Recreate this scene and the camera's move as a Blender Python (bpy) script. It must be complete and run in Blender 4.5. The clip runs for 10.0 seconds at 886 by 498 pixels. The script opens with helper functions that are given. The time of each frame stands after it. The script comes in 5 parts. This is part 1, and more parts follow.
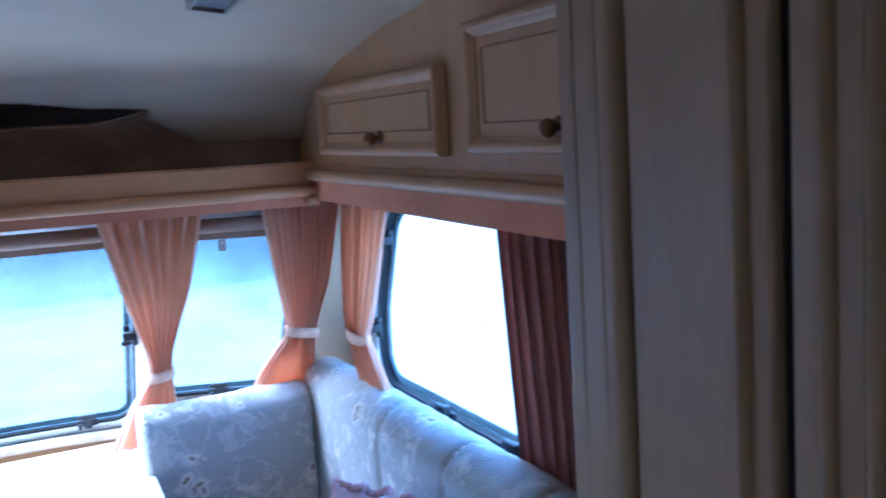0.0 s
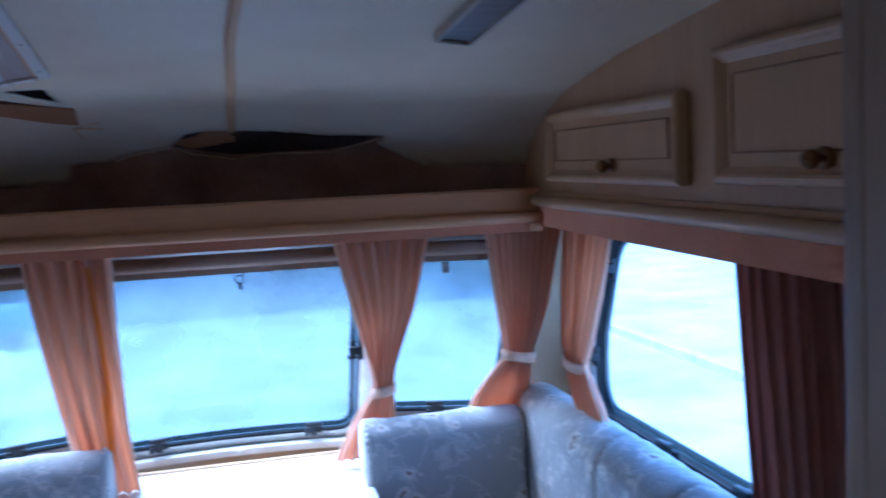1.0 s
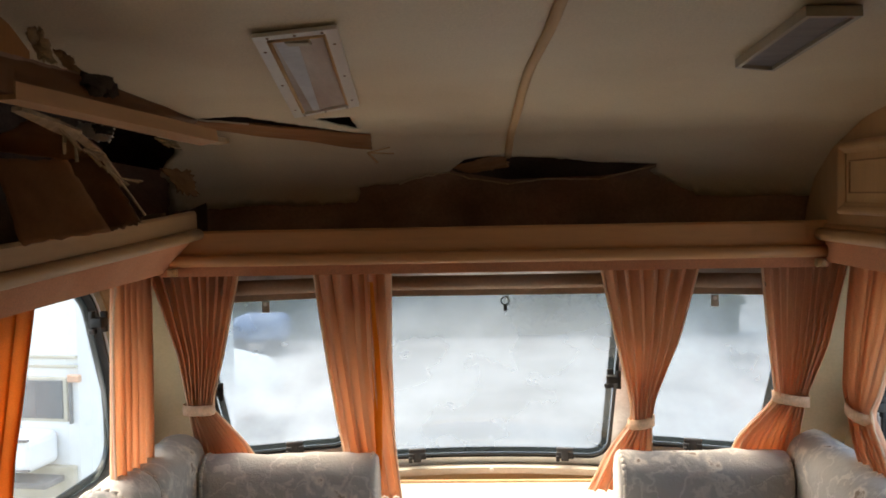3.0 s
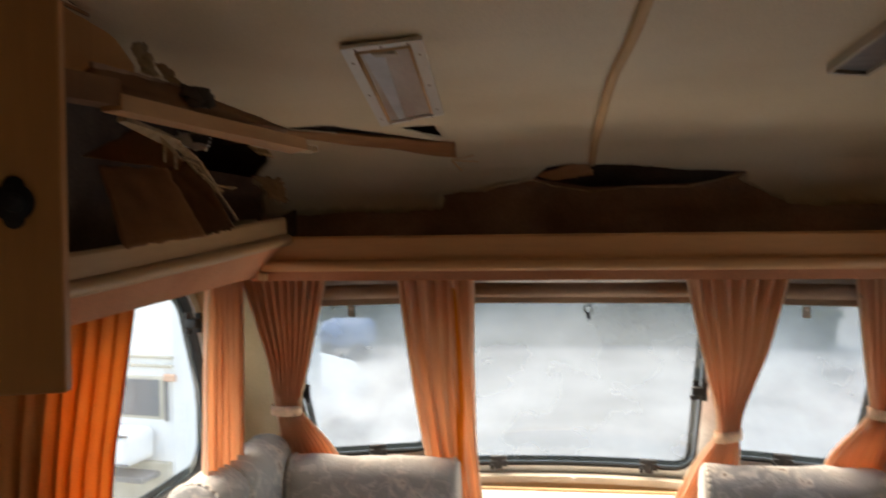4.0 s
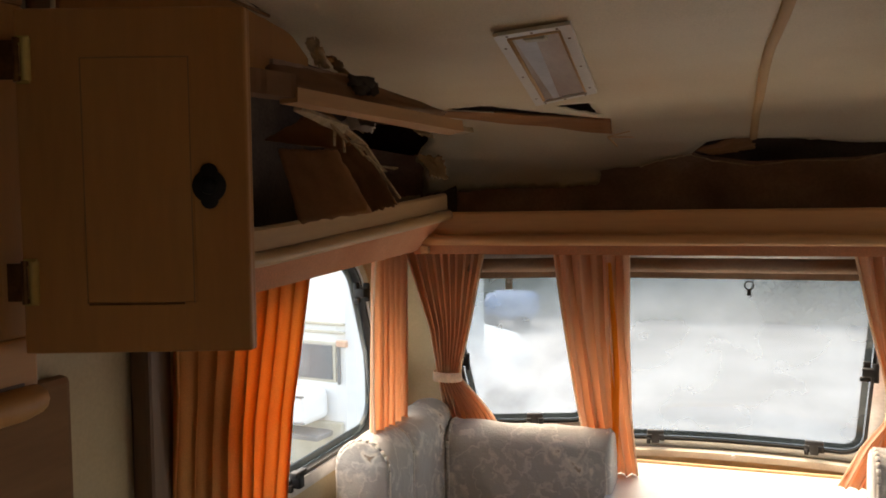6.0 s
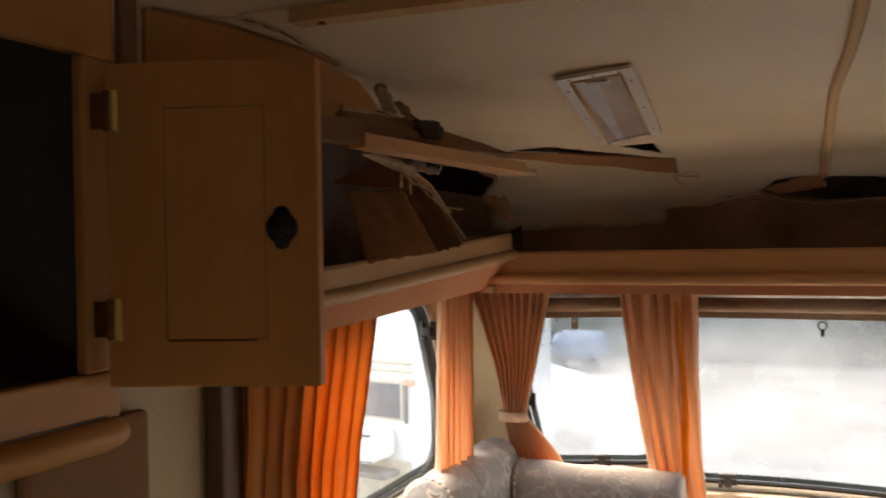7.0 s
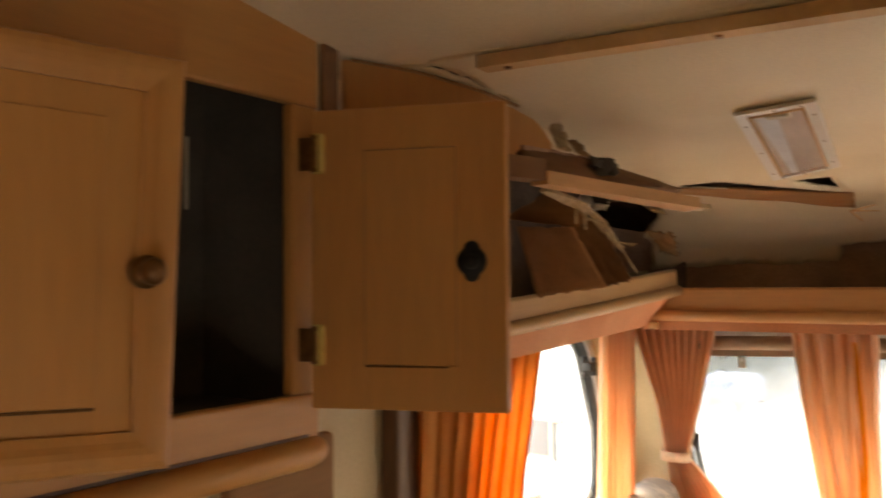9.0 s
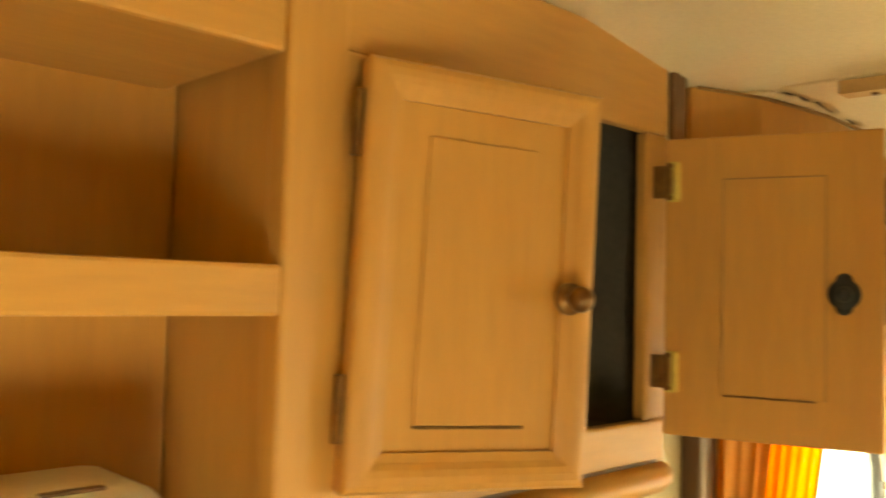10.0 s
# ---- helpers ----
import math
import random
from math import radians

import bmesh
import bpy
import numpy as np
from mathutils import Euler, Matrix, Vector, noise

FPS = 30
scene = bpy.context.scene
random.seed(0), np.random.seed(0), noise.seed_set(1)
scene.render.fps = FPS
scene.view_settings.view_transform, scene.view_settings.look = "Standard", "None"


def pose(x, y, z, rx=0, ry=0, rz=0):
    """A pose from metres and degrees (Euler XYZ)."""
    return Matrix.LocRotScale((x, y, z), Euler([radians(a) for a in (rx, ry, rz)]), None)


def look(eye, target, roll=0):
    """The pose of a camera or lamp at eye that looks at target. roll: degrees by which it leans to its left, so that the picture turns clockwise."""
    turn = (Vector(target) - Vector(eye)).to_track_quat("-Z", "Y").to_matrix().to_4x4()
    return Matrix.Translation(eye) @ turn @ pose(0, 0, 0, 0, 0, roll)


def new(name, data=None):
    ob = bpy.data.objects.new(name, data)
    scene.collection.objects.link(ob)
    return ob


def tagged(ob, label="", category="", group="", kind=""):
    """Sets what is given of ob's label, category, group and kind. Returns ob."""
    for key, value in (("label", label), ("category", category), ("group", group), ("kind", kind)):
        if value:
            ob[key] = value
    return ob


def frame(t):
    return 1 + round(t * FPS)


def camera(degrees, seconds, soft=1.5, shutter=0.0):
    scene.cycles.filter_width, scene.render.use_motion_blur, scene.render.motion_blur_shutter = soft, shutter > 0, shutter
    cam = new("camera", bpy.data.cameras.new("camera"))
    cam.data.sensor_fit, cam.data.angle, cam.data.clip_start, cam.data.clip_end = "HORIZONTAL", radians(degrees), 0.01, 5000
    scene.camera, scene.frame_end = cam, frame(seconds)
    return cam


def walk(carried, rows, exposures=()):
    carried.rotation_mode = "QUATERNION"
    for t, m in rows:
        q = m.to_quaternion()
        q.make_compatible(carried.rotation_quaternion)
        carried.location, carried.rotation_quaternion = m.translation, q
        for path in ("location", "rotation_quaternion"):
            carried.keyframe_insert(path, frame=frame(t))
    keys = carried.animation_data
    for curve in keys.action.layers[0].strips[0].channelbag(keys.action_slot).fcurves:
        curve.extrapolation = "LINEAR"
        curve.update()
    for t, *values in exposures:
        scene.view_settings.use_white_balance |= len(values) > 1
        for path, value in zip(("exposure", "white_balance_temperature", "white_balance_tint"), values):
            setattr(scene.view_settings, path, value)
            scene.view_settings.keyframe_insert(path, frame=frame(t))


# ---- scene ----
cam = camera(54.9, 10.0, soft=1.7, shutter=0.5)

PATH = [
    (0, (0.116, 0.039, 1.743), (0.993, 1.822, 1.512), -3.5),
    (0.5, (0.109, 0.058, 1.748), (0.789, 1.926, 1.528), -3.0),
    (1, (0.066, 0.064, 1.756), (0.511, 2.008, 1.602), -2.8),
    (1.5, (0.03, 0.06, 1.752), (0.233, 2.047, 1.638), -2.4),
    (2, (0.003, 0.068, 1.766), (0.061, 2.065, 1.68), -1.6),
    (2.5, (0.002, 0.068, 1.767), (-0.03, 2.066, 1.681), -1.8),
    (2.7, (-0.022, 0.063, 1.758), (-0.084, 2.061, 1.691), -1.4),
    (3.8, (-0.033, 0.052, 1.752), (-0.217, 2.041, 1.664), -1.0),
    (4, (-0.022, 0.04, 1.752), (-0.304, 2.019, 1.703), -0.7),
    (4.5, (0.012, -0.005, 1.761), (-0.423, 1.947, 1.753), -0.4),
    (5, (0.012, -0.023, 1.757), (-0.534, 1.9, 1.706), -0.8),
    (6.3, (0.016, -0.026, 1.759), (-0.649, 1.858, 1.649), -0.7),
    (6.5, (0.017, -0.031, 1.759), (-0.657, 1.85, 1.684), -0.5),
    (7, (0.029, -0.047, 1.76), (-0.774, 1.785, 1.747), -1.0),
    (7.5, (0.019, -0.052, 1.757), (-0.849, 1.75, 1.778), -1.1),
    (8, (0.022, -0.055, 1.766), (-0.858, 1.741, 1.814), -0.7),
    (8.5, (0.021, -0.068, 1.756), (-0.931, 1.689, 1.812), -0.9),
    (9, (0.002, -0.111, 1.757), (-1.091, 1.562, 1.833), -0.5),
    (9.5, (-0.09, -0.197, 1.771), (-1.363, 1.343, 1.861), 0.9),
    (10, (-0.153, -0.272, 1.772), (-1.581, 1.124, 1.873), 1.5),
]
walk(cam, [(t, look(eye, target, roll)) for t, eye, target, roll in PATH],
     exposures=[(0, 5.45, 4020, 8), (0.5, 4.9, 3950, 11), (1.0, 4.62, 4000, 11), (1.5, 4.55, 4350, 5), (2.0, 4.42, 5250, 9), (2.5, 4.42, 7300, 12),
                (4.0, 4.4, 8400, 15), (5.0, 4.42, 8700, 16), (6.5, 4.47, 8900, 18), (7.5, 5.02, 9700, 23), (8.5, 5.42, 10200, 24), (9.0, 5.8, 11200, 21),
                (9.5, 6.75, 17000, 11), (10.0, 7.5, 26000, -4)])

# ---- world, sun, exposure ----
world = bpy.data.worlds.new("sky")
scene.world = world
world.use_nodes = True
wn = world.node_tree.nodes
sky = wn.new("ShaderNodeTexSky")
sky.sky_type, sky.sun_disc = "NISHITA", False
sky.sun_elevation, sky.sun_rotation = radians(62), radians(-60)
wn["Background"].inputs["Strength"].default_value = 0.15
world.node_tree.links.new(sky.outputs[0], wn["Background"].inputs["Color"])
sun = new("sun", bpy.data.lights.new("sun", "SUN"))
sun.data.energy, sun.data.angle, sun.data.color = 0.95, radians(80), (1.0, 0.95, 0.88)
sun.matrix_world = look((-2.4, 1.4, 5.2), (0, 0, 0))

# daylight that falls in through the open lower half of the doorway
lamp = new("opening_daylight", bpy.data.lights.new("opening_daylight", "AREA"))
lamp.data.shape, lamp.data.size, lamp.data.size_y, lamp.data.energy = "RECTANGLE", 0.6, 0.8, 0.042
lamp.data.color = (0.95, 0.97, 1.0)
lamp.matrix_world = look((0.985, -0.78, 0.50), (-1, -0.1, 1.4))


# ---- materials ----
def material(name, base, rough=0.6, second=None, scale=8.0, stretch=(1, 1, 1), fine=0.25, bump=0.15, fine_scale=120.0,
             metal=0.0, through_light=0.0, sheen=0.0):
    """Two-scale procedural surface: broad patches between base and second, fine grain over it, and a slight relief."""
    m = bpy.data.materials.new(name)
    m.use_nodes = True
    t = m.node_tree
    n, l = t.nodes, t.links
    b = n["Principled BSDF"]
    second = second or tuple(c * 0.8 for c in base)
    co, mp = n.new("ShaderNodeTexCoord"), n.new("ShaderNodeMapping")
    mp.inputs["Scale"].default_value = stretch
    l.new(co.outputs["Object"], mp.inputs["Vector"])
    big, small = n.new("ShaderNodeTexNoise"), n.new("ShaderNodeTexNoise")
    big.inputs["Scale"].default_value, big.inputs["Detail"].default_value = scale, 5
    small.inputs["Scale"].default_value, small.inputs["Detail"].default_value = fine_scale, 3
    for tex in (big, small):
        l.new(mp.outputs[0], tex.inputs["Vector"])
    ramp = n.new("ShaderNodeValToRGB")
    ramp.color_ramp.elements[0].position, ramp.color_ramp.elements[1].position = 0.35, 0.68
    ramp.color_ramp.elements[0].color, ramp.color_ramp.elements[1].color = (*base, 1), (*second, 1)
    l.new(big.outputs["Fac"], ramp.inputs["Fac"])
    mix = n.new("ShaderNodeMix")
    mix.data_type, mix.blend_type = "RGBA", "MULTIPLY"
    gr = n.new("ShaderNodeMapRange")
    gr.inputs["From Min"].default_value, gr.inputs["From Max"].default_value = 0.3, 0.7
    gr.inputs["To Min"].default_value, gr.inputs["To Max"].default_value = 1 - fine, 1.0
    l.new(small.outputs["Fac"], gr.inputs["Value"])
    mix.inputs["Factor"].default_value = 1.0
    l.new(ramp.outputs[0], mix.inputs["A"])
    l.new(gr.outputs[0], mix.inputs["B"])
    l.new(mix.outputs["Result"], b.inputs["Base Color"])
    b.inputs["Roughness"].default_value, b.inputs["Metallic"].default_value = rough, metal
    if sheen:
        b.inputs["Sheen Weight"].default_value = sheen
    if bump:
        bp = n.new("ShaderNodeBump")
        bp.inputs["Strength"].default_value, bp.inputs["Distance"].default_value = bump, 0.004
        l.new(small.outputs["Fac"], bp.inputs["Height"])
        l.new(bp.outputs[0], b.inputs["Normal"])
    if through_light:
        tr, ms = n.new("ShaderNodeBsdfTranslucent"), n.new("ShaderNodeMixShader")
        l.new(mix.outputs["Result"], tr.inputs["Color"])
        ms.inputs["Fac"].default_value = through_light
        l.new(b.outputs[0], ms.inputs[1])
        l.new(tr.outputs[0], ms.inputs[2])
        l.new(ms.outputs[0], n["Material Output"].inputs["Surface"])
    return m


def grain(name, base, second, rough=0.45, along="y"):
    stretch = {"x": (0.12, 1, 1), "y": (1, 0.12, 1), "z": (1, 1, 0.12)}[along]
    return material(name, base, rough, second, 9, stretch, 0.09, 0.05, 110)


def pane_material(name, haze, scale, tint=(0.93, 0.96, 0.97)):
    """Old acrylic pane: mostly clear, with a milky film in patches and faint scratches."""
    m = bpy.data.materials.new(name)
    m.use_nodes = True
    t = m.node_tree
    n, l = t.nodes, t.links
    clear, film, gloss = n.new("ShaderNodeBsdfTransparent"), n.new("ShaderNodeBsdfTranslucent"), n.new("ShaderNodeBsdfGlossy")
    film.inputs["Color"].default_value = (*(c * 0.9 for c in tint), 1)
    clear.inputs["Color"].default_value = (*tint, 1)
    gloss.inputs["Roughness"].default_value = 0.12
    co, tex, mp = n.new("ShaderNodeTexCoord"), n.new("ShaderNodeTexNoise"), n.new("ShaderNodeMapRange")
    tex.inputs["Scale"].default_value, tex.inputs["Detail"].default_value = scale, 6
    l.new(co.outputs["Object"], tex.inputs["Vector"])
    mp.inputs["From Min"].default_value, mp.inputs["From Max"].default_value = 0.3, 0.7
    mp.inputs["To Min"].default_value, mp.inputs["To Max"].default_value = haze * 0.55, min(1.0, haze * 1.35)
    l.new(tex.outputs["Fac"], mp.inputs["Value"])
    a, b = n.new("ShaderNodeMixShader"), n.new("ShaderNodeMixShader")
    l.new(mp.outputs[0], a.inputs["Fac"])
    l.new(clear.outputs[0], a.inputs[1])
    l.new(film.outputs[0], a.inputs[2])
    b.inputs["Fac"].default_value = 0.04
    l.new(a.outputs[0], b.inputs[1])
    l.new(gloss.outputs[0], b.inputs[2])
    l.new(b.outputs[0], n["Material Output"].inputs["Surface"])
    return m


def floral_material(name):
    """Grey-beige upholstery with a scattered jacquard pattern of pale and brown blossoms and thin vines."""
    m = bpy.data.materials.new(name)
    m.use_nodes = True
    t = m.node_tree
    n, l = t.nodes, t.links
    b = n["Principled BSDF"]
    b.inputs["Roughness"].default_value = 0.85
    b.inputs["Sheen Weight"].default_value = 0.25
    co = n.new("ShaderNodeTexCoord")
    warp = n.new("ShaderNodeTexNoise")
    warp.inputs["Scale"].default_value, warp.inputs["Detail"].default_value = 22, 3
    l.new(co.outputs["Object"], warp.inputs["Vector"])
    add = n.new("ShaderNodeMix")
    add.data_type, add.blend_type = "RGBA", "LINEAR_LIGHT"
    add.inputs["Factor"].default_value = 0.05
    l.new(co.outputs["Object"], add.inputs["A"])
    l.new(warp.outputs["Color"], add.inputs["B"])
    vor, vine, weave = n.new("ShaderNodeTexVoronoi"), n.new("ShaderNodeTexNoise"), n.new("ShaderNodeTexNoise")
    vor.inputs["Scale"].default_value = 13
    vine.inputs["Scale"].default_value, vine.inputs["Detail"].default_value = 9, 1
    weave.inputs["Scale"].default_value = 260
    for tex in (vor, vine):
        l.new(add.outputs["Result"], tex.inputs["Vector"])
    l.new(co.outputs["Object"], weave.inputs["Vector"])
    flower = n.new("ShaderNodeValToRGB")
    e = flower.color_ramp.elements
    e[0].position, e[0].color = 0.0, (0.30, 0.20, 0.13, 1)
    e[1].position, e[1].color = 0.50, (0.41, 0.385, 0.35, 1)
    for p, c in ((0.14, (0.30, 0.22, 0.16, 1)), (0.22, (0.76, 0.69, 0.59, 1)), (0.40, (0.45, 0.42, 0.38, 1))):
        k = flower.color_ramp.elements.new(p)
        k.color = c
    bunch, spread, far = n.new("ShaderNodeTexNoise"), n.new("ShaderNodeMapRange"), n.new("ShaderNodeMath")
    bunch.inputs["Scale"].default_value, bunch.inputs["Detail"].default_value = 5.5, 1
    l.new(co.outputs["Object"], bunch.inputs["Vector"])
    spread.inputs["From Min"].default_value, spread.inputs["From Max"].default_value = 0.53, 0.41
    spread.inputs["To Min"].default_value, spread.inputs["To Max"].default_value = 0.0, 0.45
    l.new(bunch.outputs["Fac"], spread.inputs["Value"])
    far.operation = "ADD"
    l.new(vor.outputs["Distance"], far.inputs[0])
    l.new(spread.outputs[0], far.inputs[1])
    l.new(far.outputs[0], flower.inputs["Fac"])
    line = n.new("ShaderNodeValToRGB")
    line.color_ramp.elements[0].position, line.color_ramp.elements[0].color = 0.47, (0, 0, 0, 1)
    line.color_ramp.elements[1].position, line.color_ramp.elements[1].color = 0.53, (0, 0, 0, 1)
    k = line.color_ramp.elements.new(0.5)
    k.color = (0.5, 0.5, 0.5, 1)
    l.new(vine.outputs["Fac"], line.inputs["Fac"])
    mix = n.new("ShaderNodeMix")
    mix.data_type = "RGBA"
    l.new(line.outputs[0], mix.inputs["Factor"])
    l.new(flower.outputs[0], mix.inputs["A"])
    mix.inputs["B"].default_value = (0.74, 0.69, 0.62, 1)
    leaf, leaf_cut, gate, both_masks, leaves = n.new("ShaderNodeTexNoise"), n.new("ShaderNodeMapRange"), n.new("ShaderNodeMapRange"), n.new("ShaderNodeMath"), n.new("ShaderNodeMix")
    leaf.inputs["Scale"].default_value, leaf.inputs["Detail"].default_value = 26, 2
    l.new(add.outputs["Result"], leaf.inputs["Vector"])
    leaf_cut.inputs["From Min"].default_value, leaf_cut.inputs["From Max"].default_value = 0.58, 0.66
    l.new(leaf.outputs["Fac"], leaf_cut.inputs["Value"])
    gate.inputs["From Min"].default_value, gate.inputs["From Max"].default_value = 0.44, 0.54
    l.new(bunch.outputs["Fac"], gate.inputs["Value"])
    both_masks.operation = "MULTIPLY"
    l.new(leaf_cut.outputs[0], both_masks.inputs[0])
    l.new(gate.outputs[0], both_masks.inputs[1])
    leaves.data_type = "RGBA"
    l.new(both_masks.outputs[0], leaves.inputs["Factor"])
    l.new(mix.outputs["Result"], leaves.inputs["A"])
    leaves.inputs["B"].default_value = (0.60, 0.555, 0.49, 1)
    l.new(leaves.outputs["Result"], b.inputs["Base Color"])
    bp = n.new("ShaderNodeBump")
    bp.inputs["Strength"].default_value, bp.inputs["Distance"].default_value = 0.8, 0.008
    crease, both = n.new("ShaderNodeTexNoise"), n.new("ShaderNodeMath")
    crease.inputs["Scale"].default_value, crease.inputs["Detail"].default_value = 14, 4
    l.new(add.outputs["Result"], crease.inputs["Vector"])
    both.operation = "MULTIPLY_ADD"
    both.inputs[1].default_value = 0.12
    l.new(weave.outputs["Fac"], both.inputs[0])
    l.new(crease.outputs["Fac"], both.inputs[2])
    l.new(both.outputs[0], bp.inputs["Height"])
    l.new(bp.outputs[0], b.inputs["Normal"])
    return m


M_LINING = material("vinyl_lining", (0.80, 0.70, 0.52), 0.5, (0.71, 0.59, 0.42), 2.5, fine=0.10, bump=0.22, fine_scale=240)
M_WALL = material("cream_wall_board", (0.60, 0.49, 0.32), 0.6, (0.50, 0.39, 0.24), 3, fine=0.1, bump=0.08)
M_OAK_Y = grain("oak_foil_along_y", (0.56, 0.272, 0.088), (0.51, 0.238, 0.074), along="y")
M_OAK_Z = grain("oak_foil_upright", (0.56, 0.272, 0.088), (0.51, 0.238, 0.074), along="z")
M_PALE_Y = grain("pale_oak_along_y", (0.58, 0.37, 0.19), (0.52, 0.32, 0.155), along="y")
M_PALE_Z = grain("pale_oak_upright", (0.58, 0.37, 0.19), (0.52, 0.32, 0.155), along="z")
M_WARDROBE = grain("greyed_oak_upright", (0.43, 0.31, 0.19), (0.38, 0.265, 0.155), along="z")
M_OAK_X = grain("oak_foil_along_x", (0.68, 0.37, 0.17), (0.61, 0.31, 0.13), along="x")
M_DARKOAK = grain("dark_stained_wood", (0.16, 0.08, 0.04), (0.10, 0.05, 0.025), along="z")
M_PINE = grain("raw_pine", (0.68, 0.45, 0.24), (0.56, 0.34, 0.16), 0.7)
M_ROT_SHADE = material("damp_plywood_and_shade", (0.56, 0.37, 0.27), 0.85, (0.34, 0.21, 0.145), 6, fine=0.2, bump=0.15)
M_PLY = material("plywood_inner_face", (0.50, 0.26, 0.12), 0.75, (0.38, 0.18, 0.08), 5, fine=0.1, bump=0.08)
M_TAN = material("tan_backing_paper", (0.42, 0.26, 0.13), 0.85, (0.32, 0.18, 0.08), 12, fine=0.15)
M_DAMP = grain("damp_brown_timber", (0.27, 0.135, 0.06), (0.17, 0.08, 0.034), 0.8)
# Dark brown: painted shade in cupboard and hole, own colour of the batten nub.
M_INNER = material("shade_and_knot_dark", (0.10, 0.082, 0.062), 0.85, (0.07, 0.056, 0.042), 8, fine=0.15)
M_BEAD = grain("brown_bead", (0.36, 0.20, 0.08), (0.30, 0.16, 0.06))
M_BATTEN = grain("orange_brown_batten", (0.42, 0.20, 0.08), (0.30, 0.13, 0.05), 0.7, "x")
M_LOOSE = grain("reddish_raw_batten", (0.66, 0.38, 0.18), (0.52, 0.27, 0.11), 0.7)
M_SPLINTER = material("splintered_pale_wood", (0.72, 0.56, 0.36), 0.8, (0.55, 0.38, 0.2), 30, fine=0.35, bump=0.4)
# Dark brown that holds the shade of the voids above and behind the lining.
M_VOID = material("void_shade_brown", (0.20, 0.14, 0.105), 0.9, (0.12, 0.085, 0.065), 10, fine=0.3)
M_PINK = material("pink_pelmet_fabric", (0.76, 0.36, 0.20), 0.85, (0.68, 0.29, 0.15), 6, fine=0.2, bump=0.2, fine_scale=300)
M_CURTAIN = material("peach_curtain_cloth", (0.92, 0.61, 0.41), 0.9, (0.87, 0.53, 0.33), 5, fine=0.12, bump=0.2, fine_scale=400, through_light=0.56, sheen=0.2)
M_CURTAIN_DARK = material("rust_curtain_cloth", (0.86, 0.42, 0.15), 0.9, (0.78, 0.31, 0.09), 5, fine=0.15, bump=0.2, fine_scale=400, through_light=0.36)
# Pale hem colour stands in for daylight shining through the peach curtains' edges.
M_HEM = material("backlit_pale_hem", (0.94, 0.78, 0.62), 0.9, (0.90, 0.70, 0.52), 9, fine=0.1, through_light=0.6)
# Darker rose copy of the peach cloth holds the shade before the wall.
M_ROSE = material("shaded_rose_cloth", (0.60, 0.31, 0.26), 0.9, (0.50, 0.24, 0.20), 5, fine=0.15, bump=0.2, fine_scale=400, through_light=0.3)
M_TIE = material("peach_tie_band", (0.84, 0.55, 0.37), 0.85, (0.76, 0.46, 0.29), 20)
M_ORANGE = material("orange_light_streak", (0.90, 0.42, 0.06), 0.9, (0.84, 0.34, 0.04), 6, fine=0.1, bump=0.1, fine_scale=400, through_light=0.75)
M_FLAP = material("bluish_white_film", (0.60, 0.63, 0.68), 0.35, (0.48, 0.50, 0.55), 14, fine=0.12, bump=0.05)
M_SOFA = floral_material("floral_upholstery")
M_PIPING = material("pale_piping", (0.72, 0.66, 0.58), 0.8)
M_PILLOW = material("pink_pillow_cloth", (0.72, 0.50, 0.50), 0.85, (0.66, 0.42, 0.43), 12, fine=0.2)
M_WHITE = material("white_laminate", (0.82, 0.80, 0.76), 0.3, (0.76, 0.74, 0.69), 4, fine=0.05, bump=0.03)
M_CREAM = material("cream_plastic", (0.74, 0.69, 0.58), 0.4, (0.64, 0.58, 0.46), 9, fine=0.08, bump=0.04)
M_BLACK = material("black_rubber", (0.010, 0.010, 0.011), 0.6, (0.018, 0.018, 0.018), 20, fine=0.2)
M_PLASTIC = material("black_plastic", (0.008, 0.008, 0.009), 0.6, (0.013, 0.013, 0.013), 20, fine=0.1, bump=0.05)
M_ALU = material("dull_aluminium", (0.70, 0.70, 0.70), 0.35, (0.55, 0.55, 0.55), 15, fine=0.15, bump=0.1, metal=0.9)
M_BRASS = material("polished_brass", (0.95, 0.74, 0.28), 0.26, (0.86, 0.62, 0.20), 25, fine=0.12, bump=0.05, metal=0.4)
M_BRONZE = material("brown_bronze", (0.18, 0.09, 0.04), 0.35, (0.28, 0.15, 0.06), 30, fine=0.2, metal=0.8)
M_BLIND = material("beige_roller_cloth", (0.46, 0.33, 0.24), 0.8, (0.36, 0.25, 0.175), 5, fine=0.15)
# Raised cover colour stands in for daylight coming through the roof vent.
M_LENS = material("daylit_pale_lens", (0.78, 0.72, 0.68), 0.2, (0.58, 0.48, 0.43), 9, (1, 0.22, 1), 0.1, 0.06)
M_GREYRIM = material("dull_grey_plastic", (0.50, 0.46, 0.38), 0.4, (0.42, 0.38, 0.30), 9, fine=0.08)
M_SMOKE = material("grey_ribbed_lens", (0.22, 0.22, 0.23), 0.3, (0.15, 0.15, 0.16), 7, (1, 8, 1), 0.12, 0.1)
M_FRONTPANE = pane_material("milky_front_pane", 0.44, 3.0, (0.106, 0.120, 0.121))
M_CORNERPANE = pane_material("milky_corner_pane", 0.50, 5.0, (0.110, 0.123, 0.124))
M_RIGHTPANE = pane_material("clear_pane_towards_the_yard", 0.10, 6.0, (0.34, 0.355, 0.36))
M_SIDEPANE = pane_material("clear_side_pane", 0.06, 6.0, (0.225, 0.240, 0.232))
